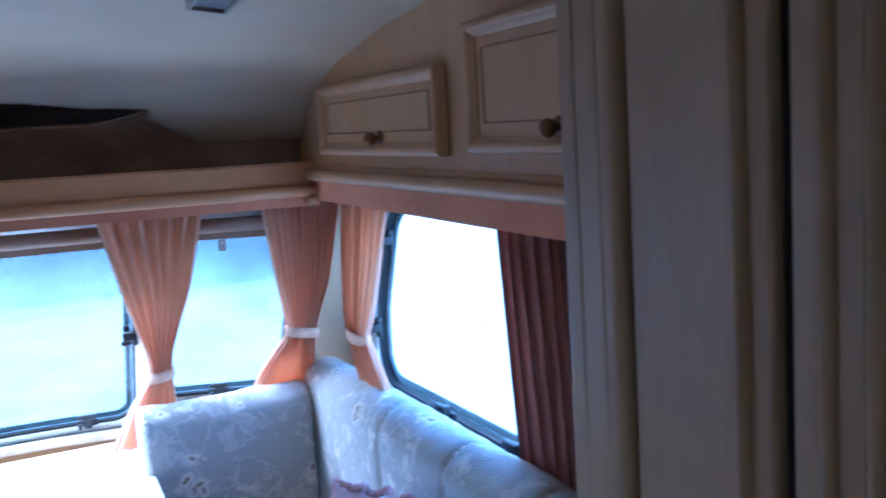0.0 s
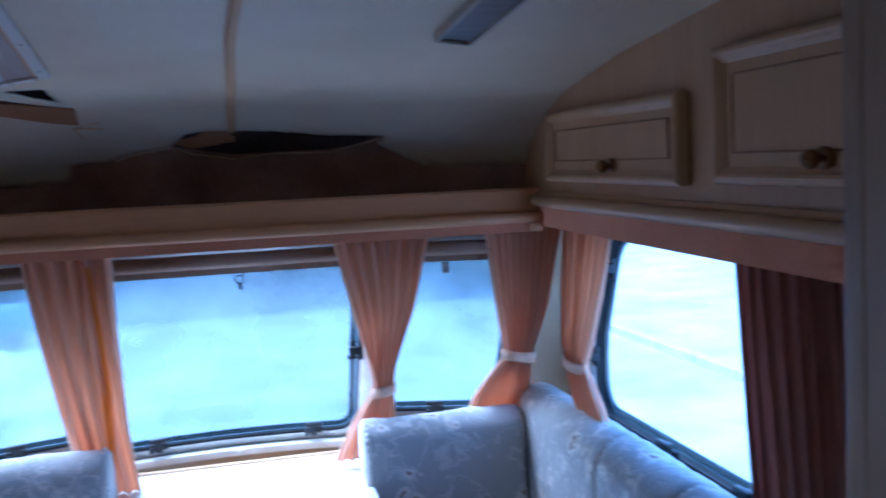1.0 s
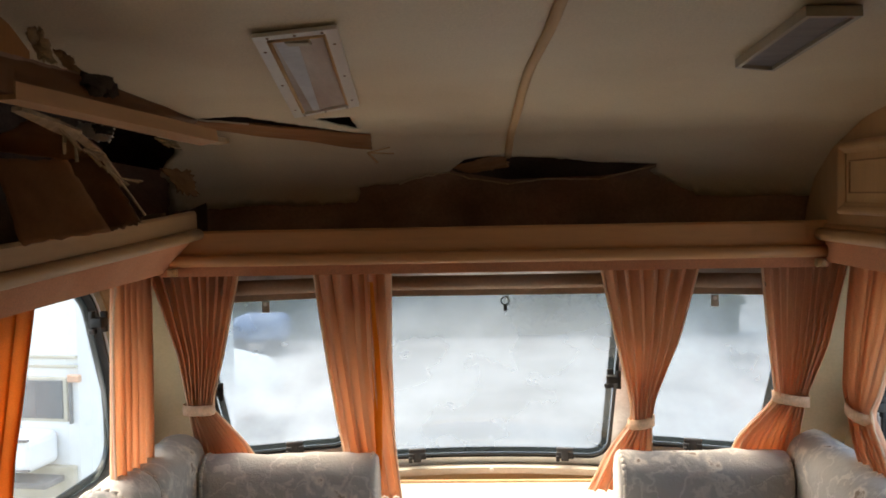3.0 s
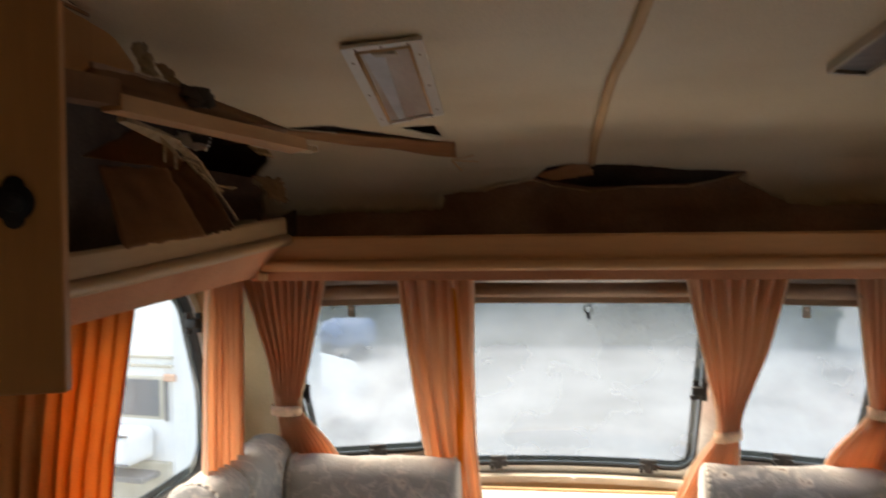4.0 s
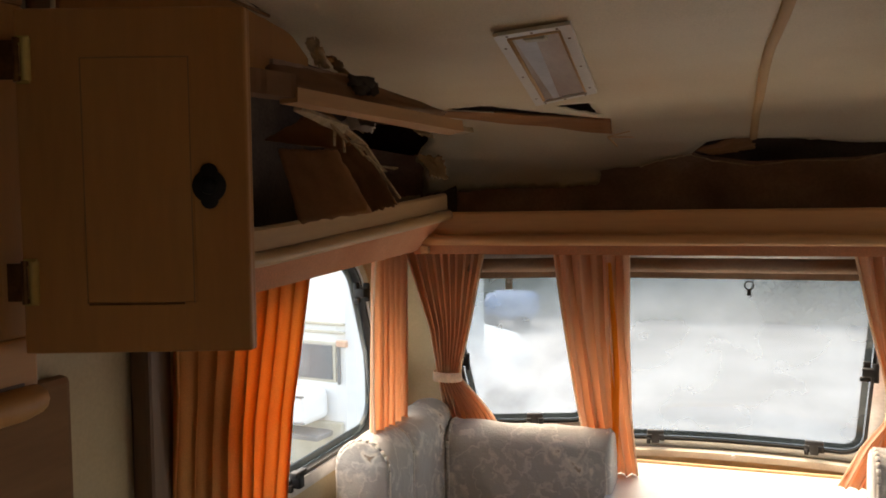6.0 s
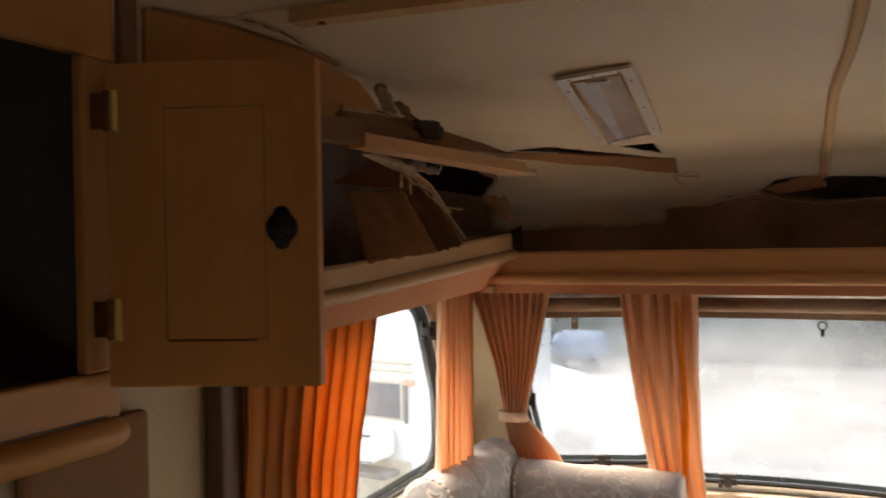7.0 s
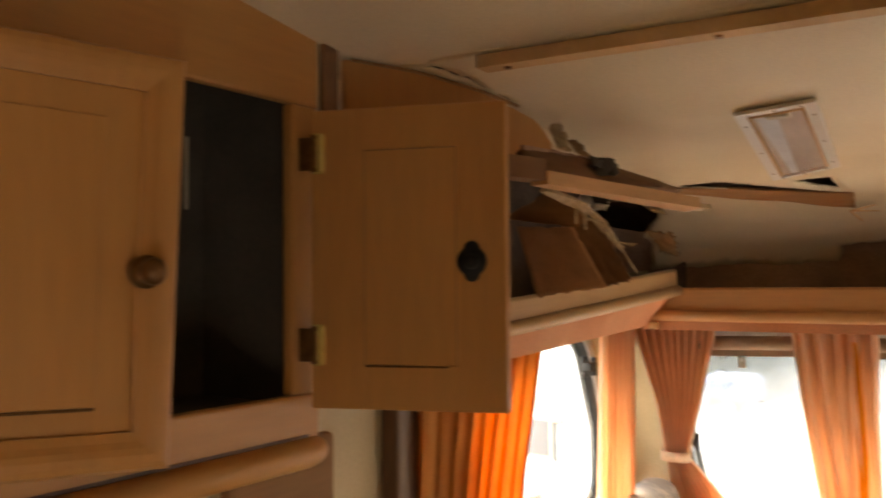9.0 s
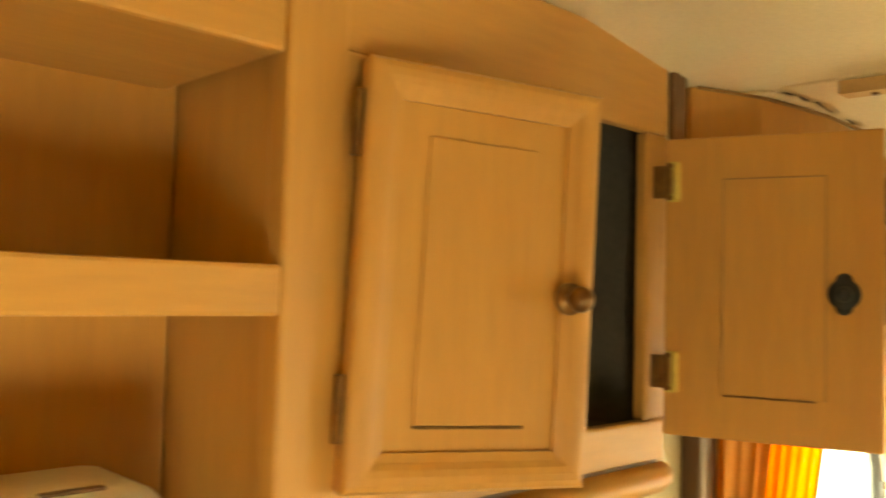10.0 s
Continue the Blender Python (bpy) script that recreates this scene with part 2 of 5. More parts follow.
M_CARPET = material("brown_carpet", (0.16, 0.11, 0.08), 0.95, (0.11, 0.075, 0.05), 6, fine=0.4, bump=0.5, fine_scale=250)


# ---- building helpers ----
SPOT = {}


def thing(name, label, category, at=(0, 0, 0), group="", kind=""):
    ob = new(name)
    ob.empty_display_size = 0.05
    ob.matrix_basis = Matrix.Translation(at)
    SPOT[ob] = Matrix.Translation(at)
    return tagged(ob, label, category, group, kind)


def solid(name, bm, mat, smooth=False):
    me = bpy.data.meshes.new(name)
    bmesh.ops.recalc_face_normals(bm, faces=bm.faces)
    bm.to_mesh(me)
    bm.free()
    me.materials.append(mat)
    if smooth:
        me.shade_smooth()
    return new(name, me)


def part(name, bm, mat, parent, label="", smooth=False):
    ob = solid(name, bm, mat, smooth)
    ob.parent = parent
    ob.matrix_parent_inverse = SPOT.get(parent, Matrix()).inverted()
    return tagged(ob, label) if label else ob


def structure(name, bm, mat, label, category, smooth=False):
    return tagged(solid(name, bm, mat, smooth), label, category, kind="structure")


def box(bm, lo, hi, bevel=0.004, turn=None, segs=2):
    """A bevelled box from corner lo to corner hi, turned by the matrix turn."""
    t = bmesh.new()
    bmesh.ops.create_cube(t, size=1)
    c, s = [(a + b) / 2 for a, b in zip(lo, hi)], [abs(b - a) for a, b in zip(lo, hi)]
    bmesh.ops.transform(t, matrix=Matrix.Translation(c) @ Matrix.Diagonal((*s, 1)), verts=t.verts)
    if bevel:
        bmesh.ops.bevel(t, geom=t.edges[:], offset=min(bevel, min(s) * 0.45), segments=segs, profile=0.5, affect="EDGES")
    join(bm, t, turn)
    return bm


def join(bm, t, turn=None):
    if turn is not None:
        bmesh.ops.transform(t, matrix=turn, verts=t.verts)
    ids = [bm.verts.new(v.co) for v in t.verts]
    t.verts.index_update()
    for f in t.faces:
        bm.faces.new([ids[v.index] for v in f.verts])
    t.free()
    return bm


def rod(bm, a, b, r, segs=12, r2=None):
    a, b = Vector(a), Vector(b)
    t = bmesh.new()
    bmesh.ops.create_cone(t, cap_ends=True, segments=segs, radius1=r, radius2=r if r2 is None else r2, depth=(b - a).length)
    return join(bm, t, Matrix.Translation((a + b) / 2) @ (b - a).to_track_quat("Z", "Y").to_matrix().to_4x4())


def ball(bm, c, r, squash=(1, 1, 1), segs=14):
    t = bmesh.new()
    bmesh.ops.create_uvsphere(t, u_segments=segs, v_segments=segs // 2 + 2, radius=r)
    return join(bm, t, Matrix.Translation(c) @ Matrix.Diagonal((*squash, 1)))


def strip(bm, points, section):
    """Sweeps a closed section [(across, up), ...] along points; across is level and to the right of the way."""
    rings = []
    pts = [Vector(p) for p in points]
    for i, p in enumerate(pts):
        d = (pts[min(i + 1, len(pts) - 1)] - pts[max(i - 1, 0)]).normalized()
        right = d.cross(Vector((0, 0, 1))).normalized()
        up = right.cross(d).normalized()
        rings.append([bm.verts.new(p + right * a + up * b) for a, b in section])
    k = len(section)
    for r0, r1 in zip(rings, rings[1:]):
        for j in range(k):
            bm.faces.new((r0[j], r0[(j + 1) % k], r1[(j + 1) % k], r1[j]))
    bm.faces.new(rings[0][::-1])
    bm.faces.new(rings[-1])
    return bm


def round_section(r, n=10, squash=1.0):
    return [(r * math.cos(2 * math.pi * i / n), squash * r * math.sin(2 * math.pi * i / n)) for i in range(n)]


def rounded(u0, u1, v0, v1, r, n=6):
    """Points round a rectangle with rounded corners, in turn, and the way outward at each."""
    pts = []
    for cu, cv, a0 in ((u1 - r, v1 - r, 0), (u0 + r, v1 - r, 90), (u0 + r, v0 + r, 180), (u1 - r, v0 + r, 270)):
        for i in range(n + 1):
            a = radians(a0 + 90 * i / n)
            pts.append((cu + r * math.cos(a), cv + r * math.sin(a), math.cos(a), math.sin(a)))
    out = []
    for i, p in enumerate(pts):
        q = pts[(i + 1) % len(pts)]
        out.append(p)
        gap = math.hypot(q[0] - p[0], q[1] - p[1])
        steps = int(gap / 0.06)
        for s in range(1, steps):
            f = s / steps
            out.append((p[0] + (q[0] - p[0]) * f, p[1] + (q[1] - p[1]) * f, p[2], p[3]))
    return out


def ring(bm, surf, pts, inner, outer, d0, d1):
    """A frame round an opening on surf(u, v, depth): from inner to outer away from pts, and from depth d0 to d1."""
    loops = []
    for off, d in ((inner, d0), (outer, d0), (outer, d1), (inner, d1)):
        loops.append([bm.verts.new(surf(u + nu * off, v + nv * off, d)) for u, v, nu, nv in pts])
    n = len(pts)
    for a, b in zip(loops, loops[1:] + loops[:1]):
        for i in range(n):
            bm.faces.new((a[i], a[(i + 1) % n], b[(i + 1) % n], b[i]))
    return bm


def inside(u, v, rect, grow=0.0):
    u0, u1, v0, v1, r = rect
    u0, u1, v0, v1 = u0 - grow, u1 + grow, v0 - grow, v1 + grow
    if not (u0 < u < u1 and v0 < v < v1):
        return False
    du, dv = max(u0 + r - u, u - u1 + r, 0), max(v0 + r - v, v - v1 + r, 0)
    return du * du + dv * dv < r * r


def sheet(surf, us, vs, rects, thick):
    """A wall of some thickness on surf, open where the rounded rects are."""
    bm = bmesh.new()
    grid = [[(bm.verts.new(surf(u, v, 0)), bm.verts.new(surf(u, v, thick))) for v in vs] for u in us]
    keep = [[not any(inside((us[i] + us[i + 1]) / 2, (vs[j] + vs[j + 1]) / 2, r, 0.006) for r in rects)
             for j in range(len(vs) - 1)] for i in range(len(us) - 1)]
    for i in range(len(us) - 1):
        for j in range(len(vs) - 1):
            if not keep[i][j]:
                continue
            q = [grid[i][j], grid[i + 1][j], grid[i + 1][j + 1], grid[i][j + 1]]
            bm.faces.new([p[0] for p in q])
            bm.faces.new([p[1] for p in reversed(q)])
            for (di, dj), (a, b) in (((0, -1), (0, 1)), ((1, 0), (1, 2)), ((0, 1), (2, 3)), ((-1, 0), (3, 0))):
                ii, jj = i + di, j + dj
                if not (0 <= ii < len(keep) and 0 <= jj < len(keep[0])) or not keep[ii][jj]:
                    bm.faces.new((q[a][0], q[b][0], q[b][1], q[a][1]))
    return bm


def steps(a, b, d):
    n = max(1, round((b - a) / d))
    return [a + (b - a) * i / n for i in range(n + 1)]


def lerp(rows, x):
    return float(np.interp(x, [r[0] for r in rows], [r[1] for r in rows]))


# ---- shell: surfaces ----
X_WALL, Y_BACK = 1.0, -2.3


def raked(u, v):
    """The front edge of the side windows leans with the raked front."""
    return u - 0.42 * min(max(0.0, v - 1.30), 0.42) * min(1.0, max(0.0, (u - 1.45) / 0.75))


def left_wall(u, v, d):
    return Vector((-X_WALL - d, raked(u, v), v))


def right_wall(u, v, d):
    return Vector((X_WALL + d, raked(u, v), v))


def front_y(x, z):
    """The raked and bowed front: leans back towards the roof, stands upright below the sill."""
    rake = 0.62 * (z - 1.0) if z > 0.93 else 0.62 * -0.07
    bow = 0.30 * x * x if abs(x) < 0.7 else 0.147 + 0.20 * (abs(x) - 0.7)
    return 2.775 - rake - bow


def front_wall(u, v, d):
    return Vector((u * (1 + 0.35 * d), front_y(u, v) + d, v))


CEILING = ((-3, 2.12), (0.55, 2.12), (0.8, 2.085), (1.0, 2.045), (1.23, 2.012), (1.6, 1.99), (1.9, 1.947), (2.05, 1.90),
           (2.156, 1.838), (2.2, 1.78), (2.23, 1.68), (2.26, 1.6))


def ceiling_z(x, y):
    s = 0.13 * (1 - min(1, abs(x) / 0.8) ** 2)
    yy = y if y < 1.4 else y - s * min(1, (y - 1.4) / 0.6)
    return lerp(CEILING, yy)


FRONT_WIN = {"centre": (-0.375, 0.375, 0.985, 1.60, 0.07), "left": (-0.80, -0.43, 1.045, 1.60, 0.06), "right": (0.43, 0.80, 1.045, 1.60, 0.06)}
SIDE_WIN_L, SIDE_WIN_R = (1.45, 2.275, 1.09, 1.625, 0.10), (1.40, 2.275, 1.09, 1.625, 0.10)
DOORWAY = (-1.1, -0.45, 0.05, 0.95, 0.04)

floor_bm = bmesh.new()
box(floor_bm, (-1.03, Y_BACK, -0.05), (1.03, 2.86, 0.0), 0)
structure("floor", floor_bm, M_CARPET, "worn brown carpet over the caravan floor", "floor")
structure("wall_left", sheet(left_wall, steps(Y_BACK, 2.52, 0.018), steps(0.0, 2.26, 0.018), [SIDE_WIN_L], 0.03), M_WALL,
          "cream board caravan side wall with a window", "wall")
structure("wall_right", sheet(right_wall, steps(Y_BACK, 2.52, 0.018), steps(0.0, 2.26, 0.018), [SIDE_WIN_R, DOORWAY], 0.03), M_WALL,
          "cream board caravan side wall with window and doorway", "wall")
structure("wall_front", sheet(front_wall, steps(-1.0, 1.0, 0.025), steps(0.0, 1.70, 0.025), list(FRONT_WIN.values()), 0.03), M_WALL,
          "raked and bowed front wall with three windows", "wall")
# Unseen wall behind the camera; oak face chosen to send less light forward.
back_bm = bmesh.new()
box(back_bm, (-1.03, Y_BACK - 0.03, 0), (1.03, Y_BACK, 2.26), 0)
structure("wall_back", back_bm, M_OAK_Z, "plain unseen wall closing the caravan, oak-coloured to lower bounced light", "wall")
roof_bm = bmesh.new()
ry = [Y_BACK, 0.5, 1.0, 1.5, 1.9, 2.15, 2.4, 2.52]
rz = [2.22, 2.22, 2.16, 2.12, 2.08, 2.02, 1.86, 1.62]
strip(roof_bm, [(0, y, z) for y, z in zip(ry, rz)], [(-1.03, 0), (1.03, 0), (1.03, 0.02), (-1.03, 0.02)])
structure("roof", roof_bm, M_VOID, "dark underside of the roof skin above the torn lining", "roof")

# ---- ceiling lining with its tears ----
TEARS = [
    # Wide cut: board shows mid-front, and stands for shaded lining at the sides.
    [(-0.337, 2.262), (-0.29, 2.255), (-0.24, 2.262), (-0.19, 2.240), (-0.145, 2.232), (-0.10, 2.222), (-0.06, 2.178), (-0.016, 2.162), (0.067, 2.167),
     (0.277, 2.187), (0.425, 2.178), (0.40, 2.21), (0.46, 2.245), (0.53, 2.255), (0.60, 2.245), (0.68, 2.222), (0.76, 2.20), (0.83, 2.185), (0.83, 2.42),
     (-0.83, 2.42), (-0.83, 2.185), (-0.74, 2.212), (-0.66, 2.232), (-0.56, 2.252), (-0.47, 2.276), (-0.40, 2.282), (-0.345, 2.290), (-0.332, 2.275)],
    [(-0.62, 1.79), (-0.51, 1.785), (-0.43, 1.86), (-0.285, 1.995), (-0.292, 2.075), (-0.36, 2.025), (-0.45, 1.945), (-0.52, 1.85)],
    [(-1.05, 1.02), (-0.85, 1.08), (-0.745, 1.19), (-0.712, 1.25), (-0.698, 1.36), (-0.686, 1.50), (-0.686, 1.61), (-0.70, 1.80), (-0.735, 1.92), (-0.715, 1.97), (-0.732, 2.02),
     (-0.775, 2.07), (-0.798, 2.10), (-0.785, 2.13), (-0.80, 2.16), (-0.81, 2.2), (-1.05, 2.2)],
    [(-0.690, 0.886), (-0.668, 0.893), (-0.643, 0.945), (-0.626, 1.05), (-0.633, 1.05), (-0.650, 0.952)],
    [(-0.366, 1.832), (-0.292, 1.822), (-0.290, 1.945), (-0.318, 1.905)],
]


def in_poly(x, y, poly):
    hit = False
    for (x0, y0), (x1, y1) in zip(poly, poly[1:] + poly[:1]):
        if (y0 > y) != (y1 > y) and x < (x1 - x0) * (y - y0) / (y1 - y0) + x0:
            hit = not hit
    return hit


def lining():
    us, vs = steps(-1.0, 1.0, 0.0125), steps(0.88, 2.36, 0.0125)
    bm = bmesh.new()
    vert = {}

    def at(i, j):
        if (i, j) not in vert:
            x, y = us[i], vs[j]
            sag = 0.0025 * noise.noise((x * 3, y * 3, 0)) + 0.0012 * noise.noise((x * 11, y * 11, 4))
            vert[i, j] = bm.verts.new((x, y, ceiling_z(x, y) + sag))
        return vert[i, j]

    for i in range(len(us) - 1):
        for j in range(len(vs) - 1):
            x, y = (us[i] + us[i + 1]) / 2, (vs[j] + vs[j + 1]) / 2
            if ceiling_z(x, y) < 1.63 or any(in_poly(x, y, t) for t in TEARS):
                continue
            bm.faces.new((at(i, j), at(i + 1, j), at(i + 1, j + 1), at(i, j + 1)))
    # draw the rim of each tear onto its ragged outline
    for v in bm.verts:
        if not v.is_boundary:
            continue
        best = (0.014, None)
        for t in TEARS:
            for a, b in zip(t, t[1:] + t[:1]):
                d = (b[0] - a[0], b[1] - a[1])
                f = max(0, min(1, ((v.co.x - a[0]) * d[0] + (v.co.y - a[1]) * d[1]) / (d[0] ** 2 + d[1] ** 2)))
                q = (a[0] + f * d[0], a[1] + f * d[1])
                gap = math.hypot(q[0] - v.co.x, q[1] - v.co.y)
                if gap < best[0]:
                    best = (gap, q)
        if best[1]:
            w = 0.004 * noise.noise((v.co.x * 60, v.co.y * 60, 2))
            x, y = best[1][0] + w, best[1][1] - w
            v.co = (x, y, ceiling_z(x, y) - 0.002 * abs(noise.noise((x * 30, y * 30, 8))))
    return bm


def bare_front():
    """Damp board where the lining came off above the shelf; sides paint shaded lining."""
    bm = bmesh.new()
    rows = []
    for x in steps(-0.98, 0.98, 0.02):
        y0 = lerp(((-1, 2.02), (-0.7, 2.12), (-0.13, 2.18), (-0.09, 2.235), (0.05, 2.272), (0.28, 2.25), (0.36, 2.225), (0.42, 2.17), (0.7, 2.12), (1, 2.02)), x)
        y1 = 2.245 + 0.13 * (1 - min(1, abs(x) / 0.8) ** 2)
        rows.append([bm.verts.new((x, y, ceiling_z(x, y) + 0.006)) for y in (y0 + (y1 - y0) * k / 14 for k in range(15))])
    n = min(len(r) for r in rows)
    for a, b in zip(rows, rows[1:]):
        for k in range(n - 1):
            bm.faces.new((a[k], b[k], b[k + 1], a[k + 1]))
    return bm


ceiling = structure("ceiling", lining(), M_LINING, "off-white vinyl ceiling lining, sagging and torn by damp", "ceiling", True)
thick = ceiling.modifiers.new("thickness", "SOLIDIFY")
thick.thickness, thick.offset = 0.003, 1
structure("ceiling_bare_board", bare_front(), M_ROT_SHADE, "bare damp brown board where the lining has come away, painted shade of the lining at both sides", "ceiling", True)
# Added cap: stops daylight leaking into the void over the front wall.
cap_bm = bmesh.new()
prev = None
for x in steps(-1.02, 1.02, 0.06):
    cur = [cap_bm.verts.new(p) for p in ((x, front_y(min(1, abs(x)), 1.68) + 0.012, 1.675), (x, 2.50, 1.68), (x, 2.50, 1.69), (x, front_y(min(1, abs(x)), 1.68) + 0.012, 1.685))]
    if prev:
        for k in range(4):
            cap_bm.faces.new((prev[k], prev[(k + 1) % 4], cur[(k + 1) % 4], cur[k]))
    prev = cur
structure("roof_front_cap", cap_bm, M_VOID, "dark board added over the front to keep daylight out of the void", "roof")
rear_bm = bmesh.new()
strip(rear_bm, [(0, Y_BACK, 2.12), (0, 0.55, 2.12), (0, 0.8, 2.085), (0, 0.9, 2.066)], [(-1.0, 0), (1.0, 0), (1.0, 0.004), (-1.0, 0.004)])
structure("ceiling_rear", rear_bm, M_LINING, "cream vinyl ceiling lining over the kitchen end", "ceiling")


# Dark sheets paint the shade of the void behind the broken locker.
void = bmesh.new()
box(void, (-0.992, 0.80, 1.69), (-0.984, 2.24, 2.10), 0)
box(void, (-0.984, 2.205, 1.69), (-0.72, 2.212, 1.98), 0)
structure("void_shade_left", void, M_VOID, "dark sheets painted as the shade in the void behind the broken locker", "wall")

# ---- windows ----
def window(name, surf, rect, glass, label, catches, stays=()):
    u0, u1, v0, v1, r = rect
    ob = thing(name, label, "window", surf((u0 + u1) / 2, v0, 0), kind="structure")
    pts = rounded(u0, u1, v0, v1, r)
    part("window_frame", ring(bmesh.new(), surf, pts, -0.004, 0.028, -0.012, 0.036), M_ALU, ob, "pale aluminium window surround")
    part("rubber_seal", ring(bmesh.new(), surf, pts, -0.013, -0.003, -0.006, 0.018), M_BLACK, ob, "black rubber seal")
    part("pane_rim", ring(bmesh.new(), surf, pts, -0.034, -0.017, 0.012, 0.022), M_SIDEPANE, ob, "moulded acrylic rim")
    bm = bmesh.new()
    us = steps(u0 - 0.005, u1 + 0.005, 0.05)
    cols = []
    for u in us:
        cols.append([[bm.verts.new(surf(u, v, d)) for v in (v0 - 0.005, v1 + 0.005)] for d in (0.016, 0.019)])
    for a, b in zip(cols, cols[1:]):
        bm.faces.new((a[0][0], b[0][0], b[0][1], a[0][1]))
    pane = part("pane", bm, glass, ob, "acrylic pane, hazy with age", True)
    pane.visible_shadow = False
    for u, v, way in catches:
        cm = bmesh.new()
        p = surf(u, v, -0.012)
        q = surf(u, v, -0.04)
        n = (q - p).normalized()
        t = (surf(u + 0.02, v, -0.012) - p).normalized()
        w = n.cross(t)
        if abs(way) == 2:
            t, w = w, t
        turn = Matrix((t, w, n)).transposed().to_4x4()
        up = 1 if w.z > 0 or abs(way) == 2 else -1
        for x0, x1, y0, y1, h0, h1 in ((-0.028, 0.028, -0.010, 0.010, 0.0, 0.012), (-0.012, 0.012, -0.012, 0.026, 0.006, 0.034), (-0.026, 0.026, 0.016, 0.030, 0.018, 0.034), (-0.028, -0.015, -0.018, 0.000, 0.004, 0.020)):
            lo, hi = sorted((y0 * up, y1 * up))
            box(cm, (x0, lo, h0), (x1, hi, h1), 0.003, Matrix.Translation(p) @ turn)
        part("catch", cm, M_PLASTIC, ob, "black plastic window catch", True)
    return ob


window("window_1", front_wall, FRONT_WIN["centre"], M_FRONTPANE, "wide milky acrylic centre front window, shut",
       [(-0.237, 1.0, 1), (0.233, 1.0, 1), (0.35, 1.28, 2)])
window("window_2", front_wall, FRONT_WIN["left"], M_CORNERPANE, "narrow milky acrylic front side window, shut", [(-0.603, 1.06, 1), (-0.79, 1.28, 2)])
window("window_3", front_wall, FRONT_WIN["right"], M_CORNERPANE, "narrow milky acrylic front side window, shut", [(0.603, 1.06, 1), (0.79, 1.28, 2)])
window("window_4", left_wall, SIDE_WIN_L, M_SIDEPANE, "clear acrylic side window with black seal, shut", [(2.235, 1.26, 2), (2.20, 1.515, 2), (1.73, 1.105, 1), (1.56, 1.105, 1)])
window("window_5", right_wall, SIDE_WIN_R, M_RIGHTPANE, "clear acrylic side window with black seal, shut", [(2.235, 1.26, 2), (2.20, 1.515, 2), (1.82, 1.112, 1), (1.5, 1.112, 1)])


# ---- pelmets and front shelf ----
def pelmet(name, label, path, fascia_top, mat, inward, deep=0.052):
    """A fascia board, a half-round moulding and a cloth-faced band below, along a path of the fascia's front face."""
    ob = thing(name, label, "pelmet", path[0], kind="structure")
    a = 1 if inward else -1
    lift = lambda dz: [(x, y, z + dz) for x, y, z in path]
    part("fascia", strip(bmesh.new(), lift(0), [(0, 0), (0.016 * a, 0), (0.016 * a, fascia_top), (0.004 * a, fascia_top), (0, fascia_top - 0.006)]), mat, ob)
    part("moulding", strip(bmesh.new(), lift(-0.014), [(p[0] - 0.006 * a, p[1]) for p in round_section(0.015)]), M_OAK_X if mat is M_OAK_X else M_PALE_Y, ob, "half-round cream wooden moulding", True)
    part("cloth_band", strip(bmesh.new(), lift(-0.010 - deep), [(0.004 * a, 0), (0.014 * a, 0), (0.014 * a, deep), (0.004 * a, deep)]), M_PINK, ob, "dusty pink cloth-covered band")
    return ob


pelmet("pelmet_front", "brown wooden shelf edge with pink cloth pelmet over the front windows", [(x, 2.085, 1.677) for x in steps(-0.80, 0.79, 0.2)], 0.058, M_OAK_X, False, 0.042)
pelmet("pelmet_right", "wooden rail with pink pelmet under the lockers", [(0.775, y, 1.717 + 0.028 * (y - 2.1)) for y in steps(0.74, 2.083, 0.2)], 0.010, M_PALE_Y, True, 0.068)
pl = thing("pelmet_left", "sagging wooden shelf edge with pelmet, pushed off the wall", "pelmet", (-0.78, 1.3, 1.66), kind="structure")
rise = lambda y: lerp(((0.8, 1.672), (1.3, 1.679), (1.75, 1.712), (2.08, 1.742)), y)
edge = lambda y: lerp(((0.8, -0.79), (1.3, -0.778), (1.75, -0.745), (2.08, -0.703)), y)
LY = steps(0.80, 2.08, 0.08)
part("fascia", strip(bmesh.new(), [(edge(y), y, rise(y)) for y in LY], [(0, 0), (-0.016, 0), (-0.016, 0.042), (-0.004, 0.042), (0, 0.036)]), M_PALE_Y, pl)
part("moulding", strip(bmesh.new(), [(edge(y) + 0.002, y, rise(y) - 0.014) for y in LY], round_section(0.014)), M_PALE_Y, pl, "half-round cream wooden moulding", True)
bend = bmesh.new()
prev = None
for y in LY:
    x, z0, z1 = -0.80, lerp(((0.8, 1.60), (1.3, 1.606), (2.08, 1.634)), y), rise(y) - 0.02
    cur = [bend.verts.new(p) for p in ((x, y, z0), (x + 0.010, y, z0), (edge(y) - 0.006, y, z1), (x, y, z1))]
    if prev:
        for k in range(4):
            bend.faces.new((prev[k], prev[(k + 1) % 4], cur[(k + 1) % 4], cur[k]))
    else:
        bend.faces.new(cur)
    prev = cur
bend.faces.new(prev[::-1])
part("cloth_band", bend, M_PINK, pl, "dusty pink cloth-covered band")
shelf_bm = bmesh.new()
cols = []
for x in steps(-0.97, 0.97, 0.06):
    y1 = front_y(x, 1.69) - 0.005
    cols.append([shelf_bm.verts.new((x, 2.104, 1.68)), shelf_bm.verts.new((x, y1, 1.68)), shelf_bm.verts.new((x, y1, 1.695)), shelf_bm.verts.new((x, 2.104, 1.695))])
for a, b in zip(cols, cols[1:]):
    for k in range(4):
        shelf_bm.faces.new((a[k], a[(k + 1) % 4], b[(k + 1) % 4], b[k]))
